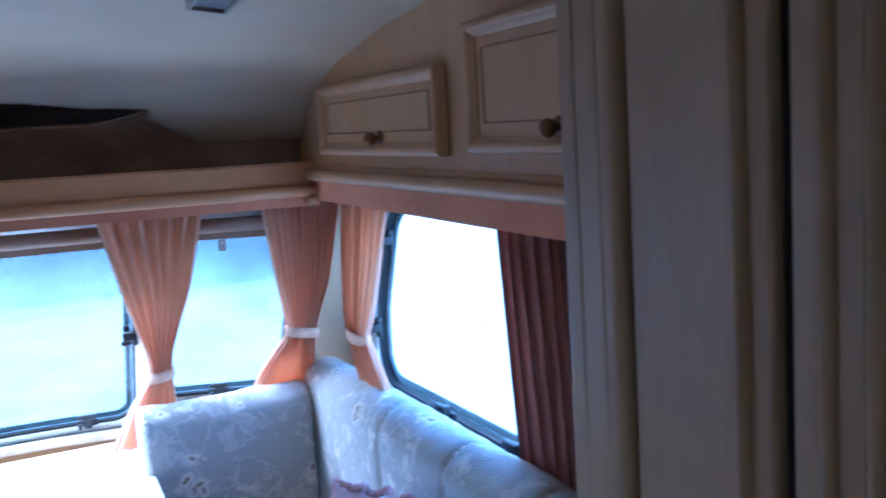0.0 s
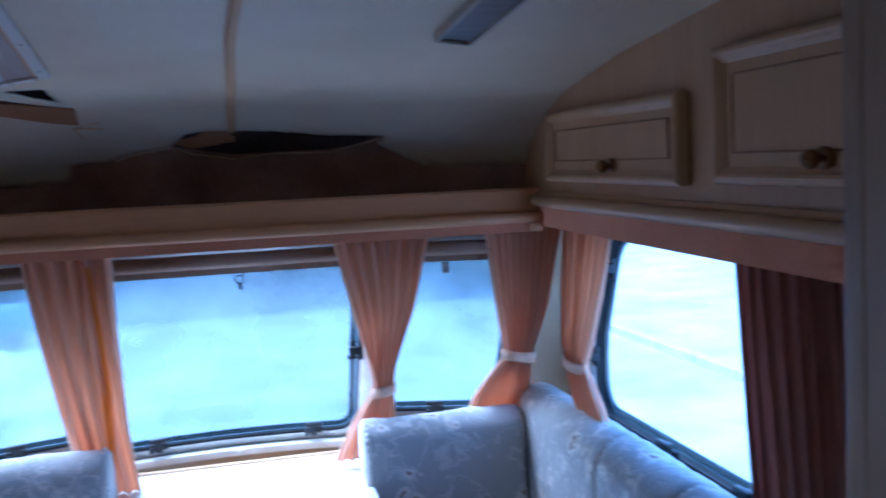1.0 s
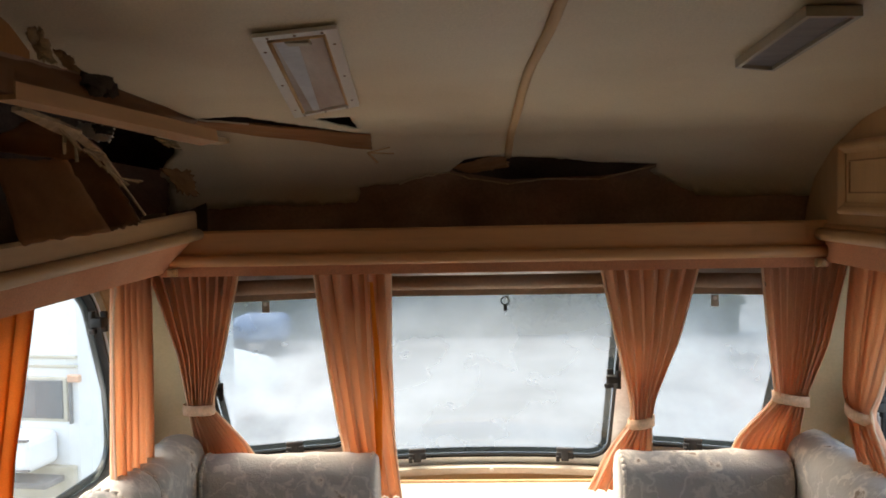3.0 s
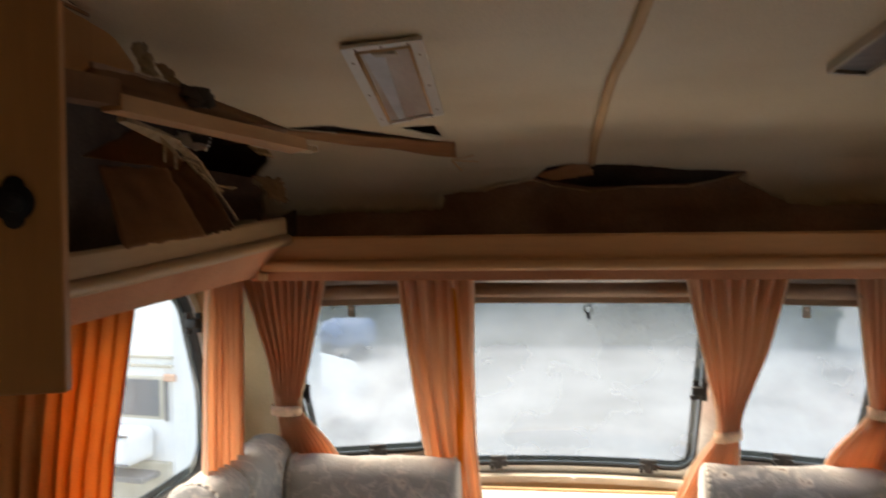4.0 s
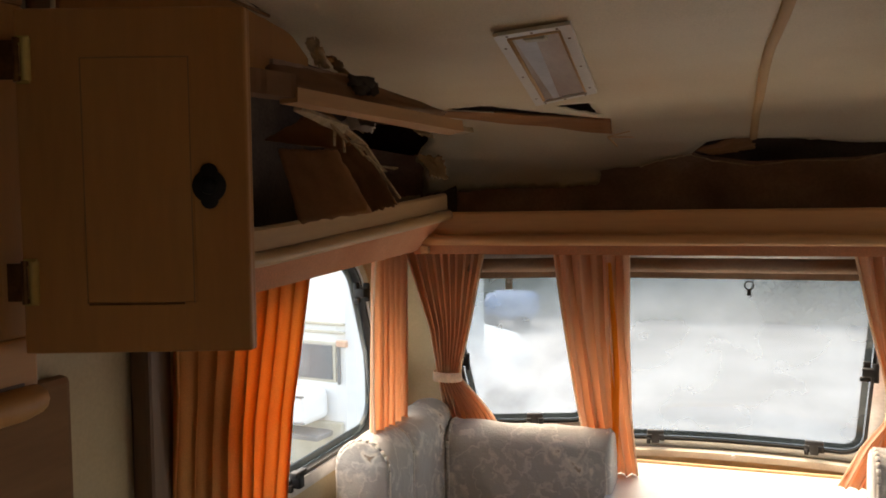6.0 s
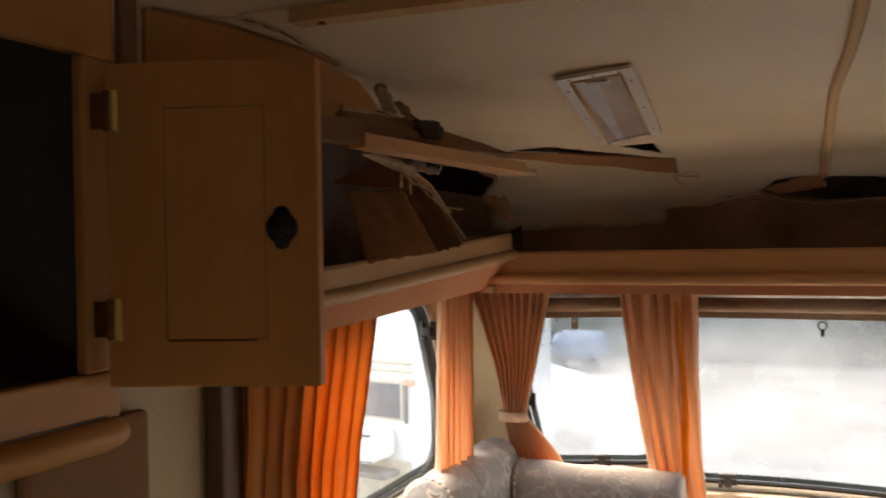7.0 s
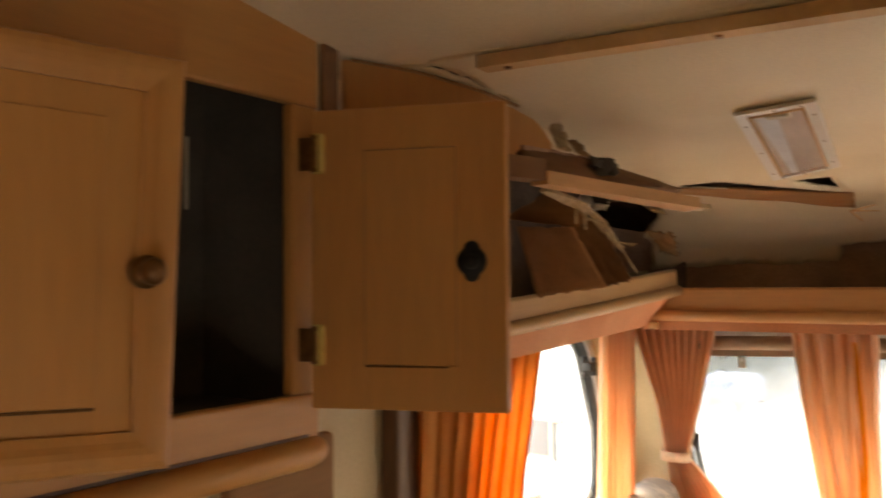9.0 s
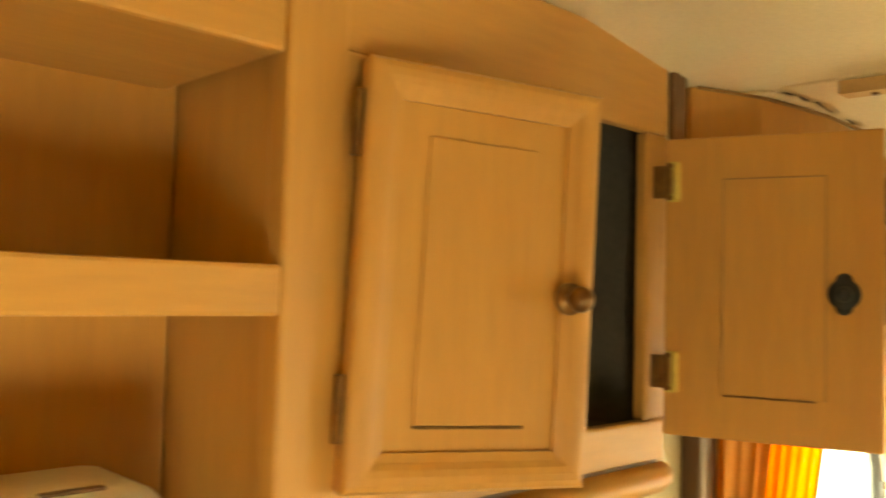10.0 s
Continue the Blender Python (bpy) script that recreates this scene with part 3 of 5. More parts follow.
shelf_bm.faces.new(cols[0])
shelf_bm.faces.new(cols[-1][::-1])
tagged(solid("front_shelf", shelf_bm, M_DARKOAK), "dark wooden shelf board over the front windows", "shelf", kind="structure")
left_shelf = bmesh.new()
box(left_shelf, (-0.998, 0.80, 1.672), (-0.80, 2.10, 1.686), 0.002)
tagged(solid("side_shelf", left_shelf, M_ROT_SHADE), "water-stained locker floor board left on the wall", "shelf", kind="structure")


for sx in (1, -1):
    br = bmesh.new()
    box(br, (sx * 0.765 - 0.011, 2.064, 1.626), (sx * 0.765 + 0.011, 2.086, 1.646), 0.004)
    rod(br, (sx * 0.765, 2.064, 1.636), (sx * 0.765, 2.058, 1.636), 0.005, 10)
    tagged(solid("pelmet_bracket", br, M_PINE), "small cream plastic bracket at the pelmet corner", "bracket", "pelmet brackets")

# ---- right lockers ----
def sagged(ob):
    """Lets a thing on the right follow the locker's slight drop towards the gangway."""
    for o in ob.children_recursive:
        if o.type == "MESH":
            for v in o.data.vertices:
                v.co.z += 0.028 * (v.co.y - 2.1)
    return ob


def mitred_frame(parent, spot, u0, u1, v0, v1, wide, base, high, mat):
    """Four mitred mouldings with a rounded profile round a door; spot(u, v, d) with d the height above the door's face."""
    prof = [(0, base), (0, high * 0.62), (0.10, high * 0.86), (0.26, high * 0.98), (0.45, high), (0.62, high * 0.92), (0.78, high * 0.74), (0.90, high * 0.66), (1.0, high * 0.60), (1.0, base)]
    out = ((u0, v0), (u1, v0), (u1, v1), (u0, v1))
    inn = ((u0 + wide, v0 + wide), (u1 - wide, v0 + wide), (u1 - wide, v1 - wide), (u0 + wide, v1 - wide))
    for i in range(4):
        j = (i + 1) % 4
        b = bmesh.new()
        ends = []
        for k in (i, j):
            ends.append([b.verts.new(spot(out[k][0] + (inn[k][0] - out[k][0]) * f, out[k][1] + (inn[k][1] - out[k][1]) * f, d)) for f, d in prof])
        n = len(prof)
        for q in range(n):
            b.faces.new((ends[0][q], ends[0][(q + 1) % n], ends[1][(q + 1) % n], ends[1][q]))
        b.faces.new(ends[0][::-1])
        b.faces.new(ends[1])
        part("frame_moulding", b, mat, parent)


def raised_door(ob_name, label, y0, y1, z0, z1, x, side, group):
    """A locker door in the plane x with a raised bolection frame; side: +1 faces -x, -1 faces +x."""
    ob = thing(ob_name, label, "locker door", (x, (y0 + y1) / 2, z0), group)
    s = -side
    body = bmesh.new()
    box(body, (min(x, x + s * 0.012), y0, z0), (max(x, x + s * 0.012), y1, z1), 0.003)
    part("door_panel", body, M_PALE_Z, ob)
    mitred_frame(ob, lambda u, v, d: Vector((x + s * d, u, v)), y0, y1, z0, z1, 0.026, 0.011, 0.025, M_PALE_Z)
    g = 0.045
    for lo, hi in (((y0 + g, z0 + g), (y1 - g, z0 + g + 0.003)), ((y0 + g, z1 - g), (y1 - g, z1 - g + 0.003)), ((y0 + g, z0 + g), (y0 + g + 0.003, z1 - g)), ((y1 - g, z0 + g), (y1 - g + 0.003, z1 - g))):
        b = bmesh.new()
        box(b, (min(x + s * 0.0115, x + s * 0.0145), lo[0], lo[1]), (max(x + s * 0.0115, x + s * 0.0145), hi[0], hi[1]), 0.001)
        part("panel_bead", b, M_BEAD, ob, "brown bead line")
    return ob


def knob(parent, p, n):
    b = bmesh.new()
    p, n = Vector(p), Vector(n)
    rod(b, p, p + n * 0.004, 0.016, 16)
    rod(b, p, p + n * 0.018, 0.006, 12)
    ball(b, p + n * 0.022, 0.013)
    part("knob", b, M_BRONZE, parent, "round brown bronze knob", True)


lk = thing("overhead_locker", "pale oak overhead locker body along the caravan side", "locker", (0.9, 1.5, 1.70))
face = bmesh.new()
ys = steps(0.74, 2.24, 0.03)
prev = None
for y in ys:
    top = ceiling_z(0.785, y) + 0.003 - 0.028 * (y - 2.1)
    bot = 1.719
    top = max(top, bot + 0.002)
    cur = [face.verts.new((xx, y, zz)) for xx, zz in ((0.785, bot), (0.785, top), (0.80, top), (0.80, bot))]
    if prev:
        for k in range(4):
            face.faces.new((prev[k], prev[(k + 1) % 4], cur[(k + 1) % 4], cur[k]))
    else:
        face.faces.new(cur)
    prev = cur
face.faces.new(prev[::-1])
part("front_panel", face, M_PALE_Z, lk)
b = bmesh.new()
box(b, (0.80, 0.74, 1.719), (0.998, 2.22, 1.733), 0.001)
part("floor_board", b, M_PALE_Y, lk)
sagged(lk)
d1 = raised_door("locker_door", "shut pale oak locker door, short, with bronze knob", 1.345, 1.975, 1.752, 1.910, 0.783, 1, "overhead locker doors")
knob(d1, (0.770, 1.62, 1.786), (-1, 0, 0))
sagged(d1)
d2 = raised_door("locker_door", "shut pale oak locker door, taller, with bronze knob", 0.78, 1.24, 1.758, 1.963, 0.783, 1, "overhead locker doors")
knob(d2, (0.770, 0.99, 1.794), (-1, 0, 0))
sagged(d2)

# ---- wardrobe beside the gangway ----
wd = thing("wardrobe", "tall pale oak wardrobe with moulded door edge", "wardrobe", (0.8, 0.3, 0))
b = bmesh.new()
box(b, (0.612, -0.42, 0.0), (0.995, 0.728, 2.075), 0.004)
part("carcass", b, M_WARDROBE, wd)
for y0, y1, x0, mat, nm in ((0.650, 0.737, 0.590, M_WARDROBE, "corner_post"), (0.642, 0.650, 0.606, M_DARKOAK, "shadow_gap"), (0.482, 0.642, 0.598, M_WARDROBE, "door_stile"),
                            (0.464, 0.482, 0.610, M_BLACK, "shadow_gap"), (0.402, 0.464, 0.596, M_WARDROBE, "door_stile"), (-0.2, 0.402, 0.603, M_WARDROBE, "door_panel")):
    b = bmesh.new()
    box(b, (x0, y0, 0.02), (0.614, y1, 2.07), 0.014 if nm == "corner_post" else 0.005, None, 4)
    part(nm, b, mat, wd)
for y in (0.510, 0.432, 0.395, 0.672, 0.706):
    b = bmesh.new()
    rod(b, (0.596, y, 0.05), (0.596, y, 2.05), 0.0065, 10)
    part("bead", b, M_WARDROBE, wd, "rounded upright bead", True)

# ---- kitchen-side cupboards on the other side ----
cb = thing("wall_cupboard", "oak wall cupboard with twin doors, one wide open", "cupboard", (-0.89, 0.3, 1.54))
XF = -0.78


def slab(parent, name, lo, hi, mat, label="", bevel=0.004):
    b = bmesh.new()
    box(b, lo, hi, bevel)
    return part(name, b, mat, parent, label)


slab(cb, "bottom_rail", (XF - 0.018, 0.205, 1.546), (XF, 0.775, 1.608), M_OAK_Y)
slab(cb, "top_rail", (XF - 0.018, 0.205, 1.996), (XF, 0.775, 2.118), M_OAK_Y)
slab(cb, "end_stile", (XF - 0.018, 0.722, 1.608), (XF, 0.775, 1.996), M_OAK_Z)
slab(cb, "corner_stile", (XF - 0.018, 0.138, 1.50), (XF + 0.012, 0.204, 2.118), M_OAK_Z)
slab(cb, "hinge_stile", (XF - 0.018, 0.204, 1.608), (XF, 0.250, 1.996), M_OAK_Z)
slab(cb, "end_panel", (-0.998, 0.762, 1.51), (XF - 0.018, 0.778, 2.09), M_OAK_Z)
slab(cb, "divider", (-0.998, 0.150, 1.30), (XF - 0.019, 0.166, 2.118), M_OAK_Z)
slab(cb, "floor_board", (-0.998, 0.166, 1.505), (XF - 0.019, 0.762, 1.590), M_OAK_Y)
# Dark panels over the oak boards hold the cupboard's inner shade.
slab(cb, "inner_back", (-0.997, 0.168, 1.592), (-0.990, 0.760, 2.11), M_INNER, "dark panel painted as the shade inside the cupboard")
# Pale strip painted as a crack of light at the cupboard's back.
slab(cb, "light_crack", (-0.990, 0.720, 1.865), (-0.986, 0.724, 1.972), M_CREAM, "thin pale strip painted as a crack of light", 0.001)
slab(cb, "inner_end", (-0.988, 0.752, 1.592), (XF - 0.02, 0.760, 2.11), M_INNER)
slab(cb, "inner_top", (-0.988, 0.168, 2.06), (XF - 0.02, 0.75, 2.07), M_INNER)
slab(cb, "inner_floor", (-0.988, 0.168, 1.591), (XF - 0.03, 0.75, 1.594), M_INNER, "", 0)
b = bmesh.new()
strip(b, [(XF + 0.004, 0.205, 1.531), (XF + 0.004, 0.742, 1.531), (XF - 0.004, 0.764, 1.531), (XF - 0.03, 0.778, 1.531), (-0.99, 0.790, 1.531)], round_section(0.022, 14, 0.9))
part("cornice_moulding", b, M_OAK_Y, cb, "rounded bottom moulding", True)
slab(cb, "shadow_gap", (XF - 0.010, 0.206, 1.5485), (XF + 0.0015, 0.752, 1.5545), M_DARKOAK, "dark joint above the moulding", 0.0005)
slab(cb, "shelf", (-0.997, -0.75, 1.748), (XF + 0.016, 0.136, 1.792), M_OAK_Y, "thick open oak shelf")
slab(cb, "top_board", (-0.997, -0.75, 1.975), (XF + 0.010, 0.136, 2.118), M_OAK_Y)
slab(cb, "lower_shelf", (-0.997, -0.75, 1.42), (XF + 0.016, 0.136, 1.455), M_OAK_Y)
slab(cb, "back_board", (-0.998, -0.75, 1.30), (-0.988, 0.148, 2.118), M_OAK_Z)
slab(cb, "side_board", (-0.997, -0.77, 1.30), (XF, -0.752, 2.118), M_OAK_Z)
slab(cb, "upright_strip", (XF - 0.004, 0.779, 1.985), (XF + 0.008, 0.810, 2.098), M_DAMP, "dark wooden strip above the hinge")


def cupboard_door(hinge, tip, z0, z1, proud, label, tilt=0.0):
    """A hung door from hinge to tip in plan; proud: the side, +1 left or -1 right of the way, that has the moulded face."""
    h, e = Vector((*hinge, 0)), Vector((*tip, 0))
    w = (e - h).length
    ang = math.atan2(e.y - h.y, e.x - h.x)
    place = Matrix.Translation((h.x, h.y, z0)) @ Matrix.Rotation(ang, 4, "Z")
    place = place @ Matrix.Translation((0, 0, z1 - z0)) @ Matrix.Rotation(radians(tilt), 4, "Y") @ Matrix.Translation((0, 0, z0 - z1))
    ob = thing("cupboard_door", label, "cupboard door", (h.x, h.y, z0), "twin cupboard doors")
    hh = z1 - z0

    def piece(name, lo, hi, mat, lab="", bevel=0.003):
        b = bmesh.new()
        box(b, lo, hi, bevel, place)
        return part(name, b, mat, ob, lab)

    piece("door_panel", (0, -0.009, 0), (w, 0.009, hh), M_OAK_Z)
    s = proud
    mitred_frame(ob, lambda u, v, d: place @ Vector((u, s * d, v)), 0, w, 0, hh, 0.036, 0.0085, 0.0225, M_OAK_Z)
    g0, g1, gz0, gz1 = 0.066, w - 0.070, 0.060, hh - 0.065
    y2, y3 = sorted((0.0085 * s, 0.012 * s))
    piece("raised_field", (g0, y2, gz0), (g1, y3, gz1), M_OAK_Z, "", 0.002)
    y4, y5 = sorted((0.0088 * s, 0.0128 * s))
    piece("panel_bead", (g0, y4, gz0 - 0.003), (g1, y5, gz0), M_BRONZE, "dark bead line", 0.001)
    # inner face: shallow groove field
    yi0, yi1 = sorted((-0.0085 * s, -0.0105 * s))
    piece("inner_field", (0.072, yi0, 0.058), (w - 0.062, yi1, hh - 0.055), M_OAK_Z, "", 0.001)
    yj0, yj1 = sorted((-0.0088 * s, -0.0112 * s))
    piece("panel_bead", (0.076, yj0, 0.055), (w - 0.076, yj1, 0.0575), M_BRONZE, "dark bead line", 0.0005)
    for lo, hi in (((0.074, 0.057), (0.0755, hh - 0.056)), ((w - 0.0655, 0.057), (w - 0.064, hh - 0.056)), ((0.074, hh - 0.0575), (w - 0.064, hh - 0.056))):
        piece("panel_groove", (lo[0], yj0, lo[1]), (hi[0], yj1, hi[1]), M_BEAD, "brown groove line", 0.0004)
    return ob, place, w, hh


ajar, pa, wa, ha = cupboard_door((-0.758, 0.213), (-0.672, 0.449), 1.592, 1.985, -1, "oak cupboard door standing ajar with bronze knob", 2.3)
opened, po, wo, ho = cupboard_door((-0.763, 0.745), (-0.517, 0.833), 1.592, 1.985, 1, "oak cupboard door swung wide open on brass hinges")
kp = pa @ Vector((wa - 0.032, -0.021, 0.185))
knob(ajar, kp, (pa.to_3x3() @ Vector((0, -1, 0))))
b = bmesh.new()
c = po @ Vector((wo - 0.044, -0.0105, 0.190))
nrm = po.to_3x3() @ Vector((0, -1, 0))
rod(b, c, c + nrm * 0.004, 0.019, 20)
for dz in (-0.016, 0.016):
    rod(b, c + Vector((0, 0, dz)), c + Vector((0, 0, dz)) + nrm * 0.003, 0.010, 14)
rod(b, c, c + nrm * 0.012, 0.011, 16, 0.008)
part("latch", b, M_PLASTIC, opened, "round black cupboard latch", True)


def hinge_on(parent, place, x, zc, side):
    b = bmesh.new()
    for z0, z1 in ((-0.027, -0.016), (0.016, 0.027)):
        box(b, (x - 0.001, side * 0.0095, zc + z0), (x + 0.015, side * 0.0125, zc + z1), 0.001, place)
    rod(b, place @ Vector((x + 0.011, side * 0.012, zc - 0.024)), place @ Vector((x + 0.011, side * 0.012, zc + 0.024)), 0.0055, 14)
    part("hinge_leaf", b, M_BRASS, parent, "polished brass hinge leaf")
    for dz in (-0.0215, 0.0215):
        p = place @ Vector((x + 0.004, side * 0.0125, zc + dz))
        q = place @ Vector((x + 0.004, side * 0.0140, zc + dz))
        part("screw", rod(bmesh.new(), p, q, 0.003, 10), M_BRONZE, parent)
    b = bmesh.new()
    box(b, (x - 0.020, side * 0.0090, zc - 0.022), (x - 0.001, side * 0.0125, zc + 0.022), 0.001, place)
    rod(b, place @ Vector((x, side * 0.012, zc - 0.025)), place @ Vector((x, side * 0.012, zc + 0.025)), 0.0035, 10)
    part("hinge_knuckle", b, M_BRONZE, parent, "dark hinge knuckle")


hinge_on(opened, po, 0.004, 0.083, -1)
hinge_on(opened, po, 0.004, 0.335, -1)
for z in (0.075, 0.33):
    b = bmesh.new()
    rod(b, pa @ Vector((-0.006, -0.012, z - 0.03)), pa @ Vector((-0.006, -0.012, z + 0.03)), 0.005, 10)
    part("hinge_knuckle", b, M_BRONZE, ajar, "brown hinge knuckle")

ap = thing("appliance", "white plastic appliance with rounded top on the shelf", "appliance", (-0.89, 0.0, 1.455))
b = bmesh.new()
box(b, (-0.955, -0.10, 1.456), (-0.80, 0.075, 1.610), 0.035, segs=5)
part("casing", b, M_CREAM, ap, "", True)
b = bmesh.new()
box(b, (-0.835, -0.03, 1.6085), (-0.825, 0.02, 1.6115), 0.001)
part("slot", b, M_DARKOAK, ap, "dark slot")


# ---- curtains ----
def curtain(name, label, rows, spot, folds, mat, amp=0.012, tie=None, seed=0, group="window curtains"):
    """rows: (z, start, end, depth) from the top down; spot(a, d, z) puts them into the room."""
    top, low = rows[0][0], rows[-1][0]
    ob = thing(name, label, "curtain", spot((rows[-1][1] + rows[-1][2]) / 2, rows[-1][3], low), group)
    bm = bmesh.new()
    zs = steps(low, top, 0.02)
    nu = folds * 14
    grid = []
    for z in zs:
        f = [float(np.interp(z, [r[0] for r in reversed(rows)], [r[k] for r in reversed(rows)])) for k in (1, 2, 3)]
        wid = f[1] - f[0]
        line = []
        for i in range(nu + 1):
            u = i / nu
            ph = 2 * math.pi * folds * u + 1.8 * noise.noise((u * 4, z * 1.6, seed)) + 0.5 * noise.noise((u * 9, z * 4, seed + 5))
            k = amp * (1.0 + 0.9 * noise.noise((u * 6, 1, seed)))
            a = f[0] + wid * (u + 0.012 * math.sin(2 * ph))
            wave = math.sin(ph) + 0.35 * math.sin(2 * ph + 1.3 * noise.noise((u * 3, 7, seed)))
            line.append(bm.verts.new(spot(a, f[2] + k * wave, z)))
        grid.append(line)
    for r0, r1 in zip(grid, grid[1:]):
        for i in range(nu):
            bm.faces.new((r0[i], r0[i + 1], r1[i + 1], r1[i]))
    for col in (0, nu):
        hem = bmesh.new()
        prev = None
        for r in range(0, len(grid), 2):
            c = grid[r][col].co
            cur = [hem.verts.new((c.x + 0.0035 * math.cos(q), c.y + 0.0035 * math.sin(q), c.z)) for q in (0, 1.05, 2.09, 3.14, 4.19, 5.24)]
            if prev:
                for q in range(6):
                    hem.faces.new((prev[q], prev[(q + 1) % 6], cur[(q + 1) % 6], cur[q]))
            prev = cur
        part("hem", hem, M_HEM if mat is M_CURTAIN else mat, ob, "folded side hem, backlit paleness painted in on peach cloth", True)
    cl = part("cloth", bm, mat, ob, "", True)
    so = cl.modifiers.new("thickness", "SOLIDIFY")
    so.thickness = 0.002
    if tie:
        z, a0, a1, d, drop = tie
        b = bmesh.new()
        loop = []
        for i in range(25):
            t = 2 * math.pi * i / 24
            loop.append((math.cos(t), math.sin(t)))
        ca, ra, rd = (a0 + a1) / 2, (a1 - a0) / 2 + 0.006, 0.026
        prev = None
        for cx, sx in loop:
            zc = z + drop * cx
            cur = [b.verts.new(spot(ca + (ra + o) * cx, d + (rd + o) * sx, zc + h)) for o, h in ((0, -0.014), (0.003, -0.014), (0.003, 0.014), (0, 0.014))]
            if prev:
                for k in range(4):
                    b.faces.new((prev[k], prev[(k + 1) % 4], cur[(k + 1) % 4], cur[k]))
            prev = cur
        part("tie_band", b, M_TIE, ob, "peach cloth tie band", True)
    return ob


def at_front(a, d, z):
    return Vector((a, d, z))


def at_left(a, d, z):
    return Vector((-d, a, z))


def at_right(a, d, z):
    return Vector((d, a, z))


curtain("curtain", "peach curtain gathered and tied back in the front corner", [(1.645, -0.872, -0.625, 2.17), (1.40, -0.830, -0.708, 2.27), (1.25, -0.832, -0.768, 2.35), (1.13, -0.85, -0.71, 2.45), (1.04, -0.86, -0.67, 2.50)],
        at_front, 10, M_CURTAIN, 0.011, (1.245, -0.838, -0.768, 2.35, 0.0), 1)
loose = curtain("curtain", "peach curtain hanging loose between the front windows", [(1.645, -0.445, -0.252, 2.18), (1.385, -0.437, -0.268, 2.30), (1.14, -0.43, -0.275, 2.44), (0.942, -0.415, -0.266, 2.53)],
        at_front, 5, M_CURTAIN, 0.016, None, 2)
# Orange strip painted where daylight passes a single layer of cloth.
streak = bmesh.new()
prev = None
for z in steps(0.97, 1.60, 0.03):
    f = (1.645 - z) / 0.685
    x0, y0 = -0.306 - 0.028 * f + 0.003 * noise.noise((z * 9, 0, 1)), 2.150 + 0.345 * f
    wide = 0.010 + 0.014 * math.sin(math.pi * f)
    cur = [streak.verts.new(p) for p in ((x0, y0 + 0.004, z), (x0 + wide / 2, y0 - 0.004, z), (x0 + wide, y0 + 0.004, z))]
    if prev:
        for k in range(2):
            streak.faces.new((prev[k], prev[k + 1], cur[k + 1], cur[k]))
    prev = cur
part("light_streak", streak, M_ORANGE, loose, "bright orange strip painted as light through a single layer", True)
curtain("curtain", "peach curtain tied to a narrow waist between the front windows", [(1.645, 0.268, 0.517, 2.18), (1.425, 0.326, 0.484, 2.28), (1.255, 0.376, 0.441, 2.38), (1.185, 0.387, 0.438, 2.42), (1.09, 0.335, 0.452, 2.49), (0.96, 0.275, 0.46, 2.52)],
        at_front, 7, M_CURTAIN, 0.013, (1.182, 0.384, 0.440, 2.42, 0.006), 3)
curtain("curtain", "peach curtain gathered and tied back in the front corner", [(1.645, 0.66, 0.875, 2.17), (1.415, 0.712, 0.860, 2.27), (1.265, 0.750, 0.825, 2.33), (1.13, 0.684, 0.851, 2.45), (1.04, 0.66, 0.86, 2.50)],
        at_front, 10, M_CURTAIN, 0.011, (1.262, 0.748, 0.827, 2.33, -0.008), 4)
curtain("curtain", "peach curtain tied back beside the side window", [(1.65, 1.905, 2.165, 0.885), (1.47, 1.98, 2.197, 0.885), (1.32, 2.06, 2.21, 0.885), (1.27, 2.098, 2.188, 0.885), (1.17, 1.985, 2.14, 0.885), (1.12, 1.95, 2.08, 0.885)],
        at_right, 6, M_CURTAIN, 0.012, (1.27, 2.095, 2.191, 0.885, 0.01), 5)
curtain("curtain", "curtain hanging straight beside the side window, its shade put into rose cloth", [(1.645, 1.05, 1.45, 0.93), (1.3, 1.05, 1.43, 0.94), (0.9, 1.05, 1.40, 0.95)], at_right, 9, M_ROSE, 0.016, None, 6)
curtain("curtain", "peach curtain hanging straight in the corner by the side window", [(1.65, 2.0, 2.185, 0.875), (1.3, 2.0, 2.20, 0.885), (1.08, 1.98, 2.19, 0.885)], at_left, 5, M_CURTAIN, 0.014, None, 7)
curtain("curtain", "bright orange backlit curtain drawn half across the side window", [(1.645, 1.26, 1.76, 0.94), (1.3, 1.25, 1.67, 0.95), (0.9, 1.25, 1.60, 0.95)], at_left, 8, M_CURTAIN_DARK, 0.015, None, 8)


up = bmesh.new()
box(up, (-0.998, 1.195, 0.62), (-0.955, 1.262, 1.62), 0.008)
structure("trim_upright", up, M_DARKOAK, "dark wooden upright beside the side window", "trim")
up = bmesh.new()
box(up, (-0.998, 0.79, 0.62), (-0.972, 1.035, 1.50), 0.012)
structure("trim_panel", up, M_DAMP, "dark brown panel below the cupboard end", "trim")


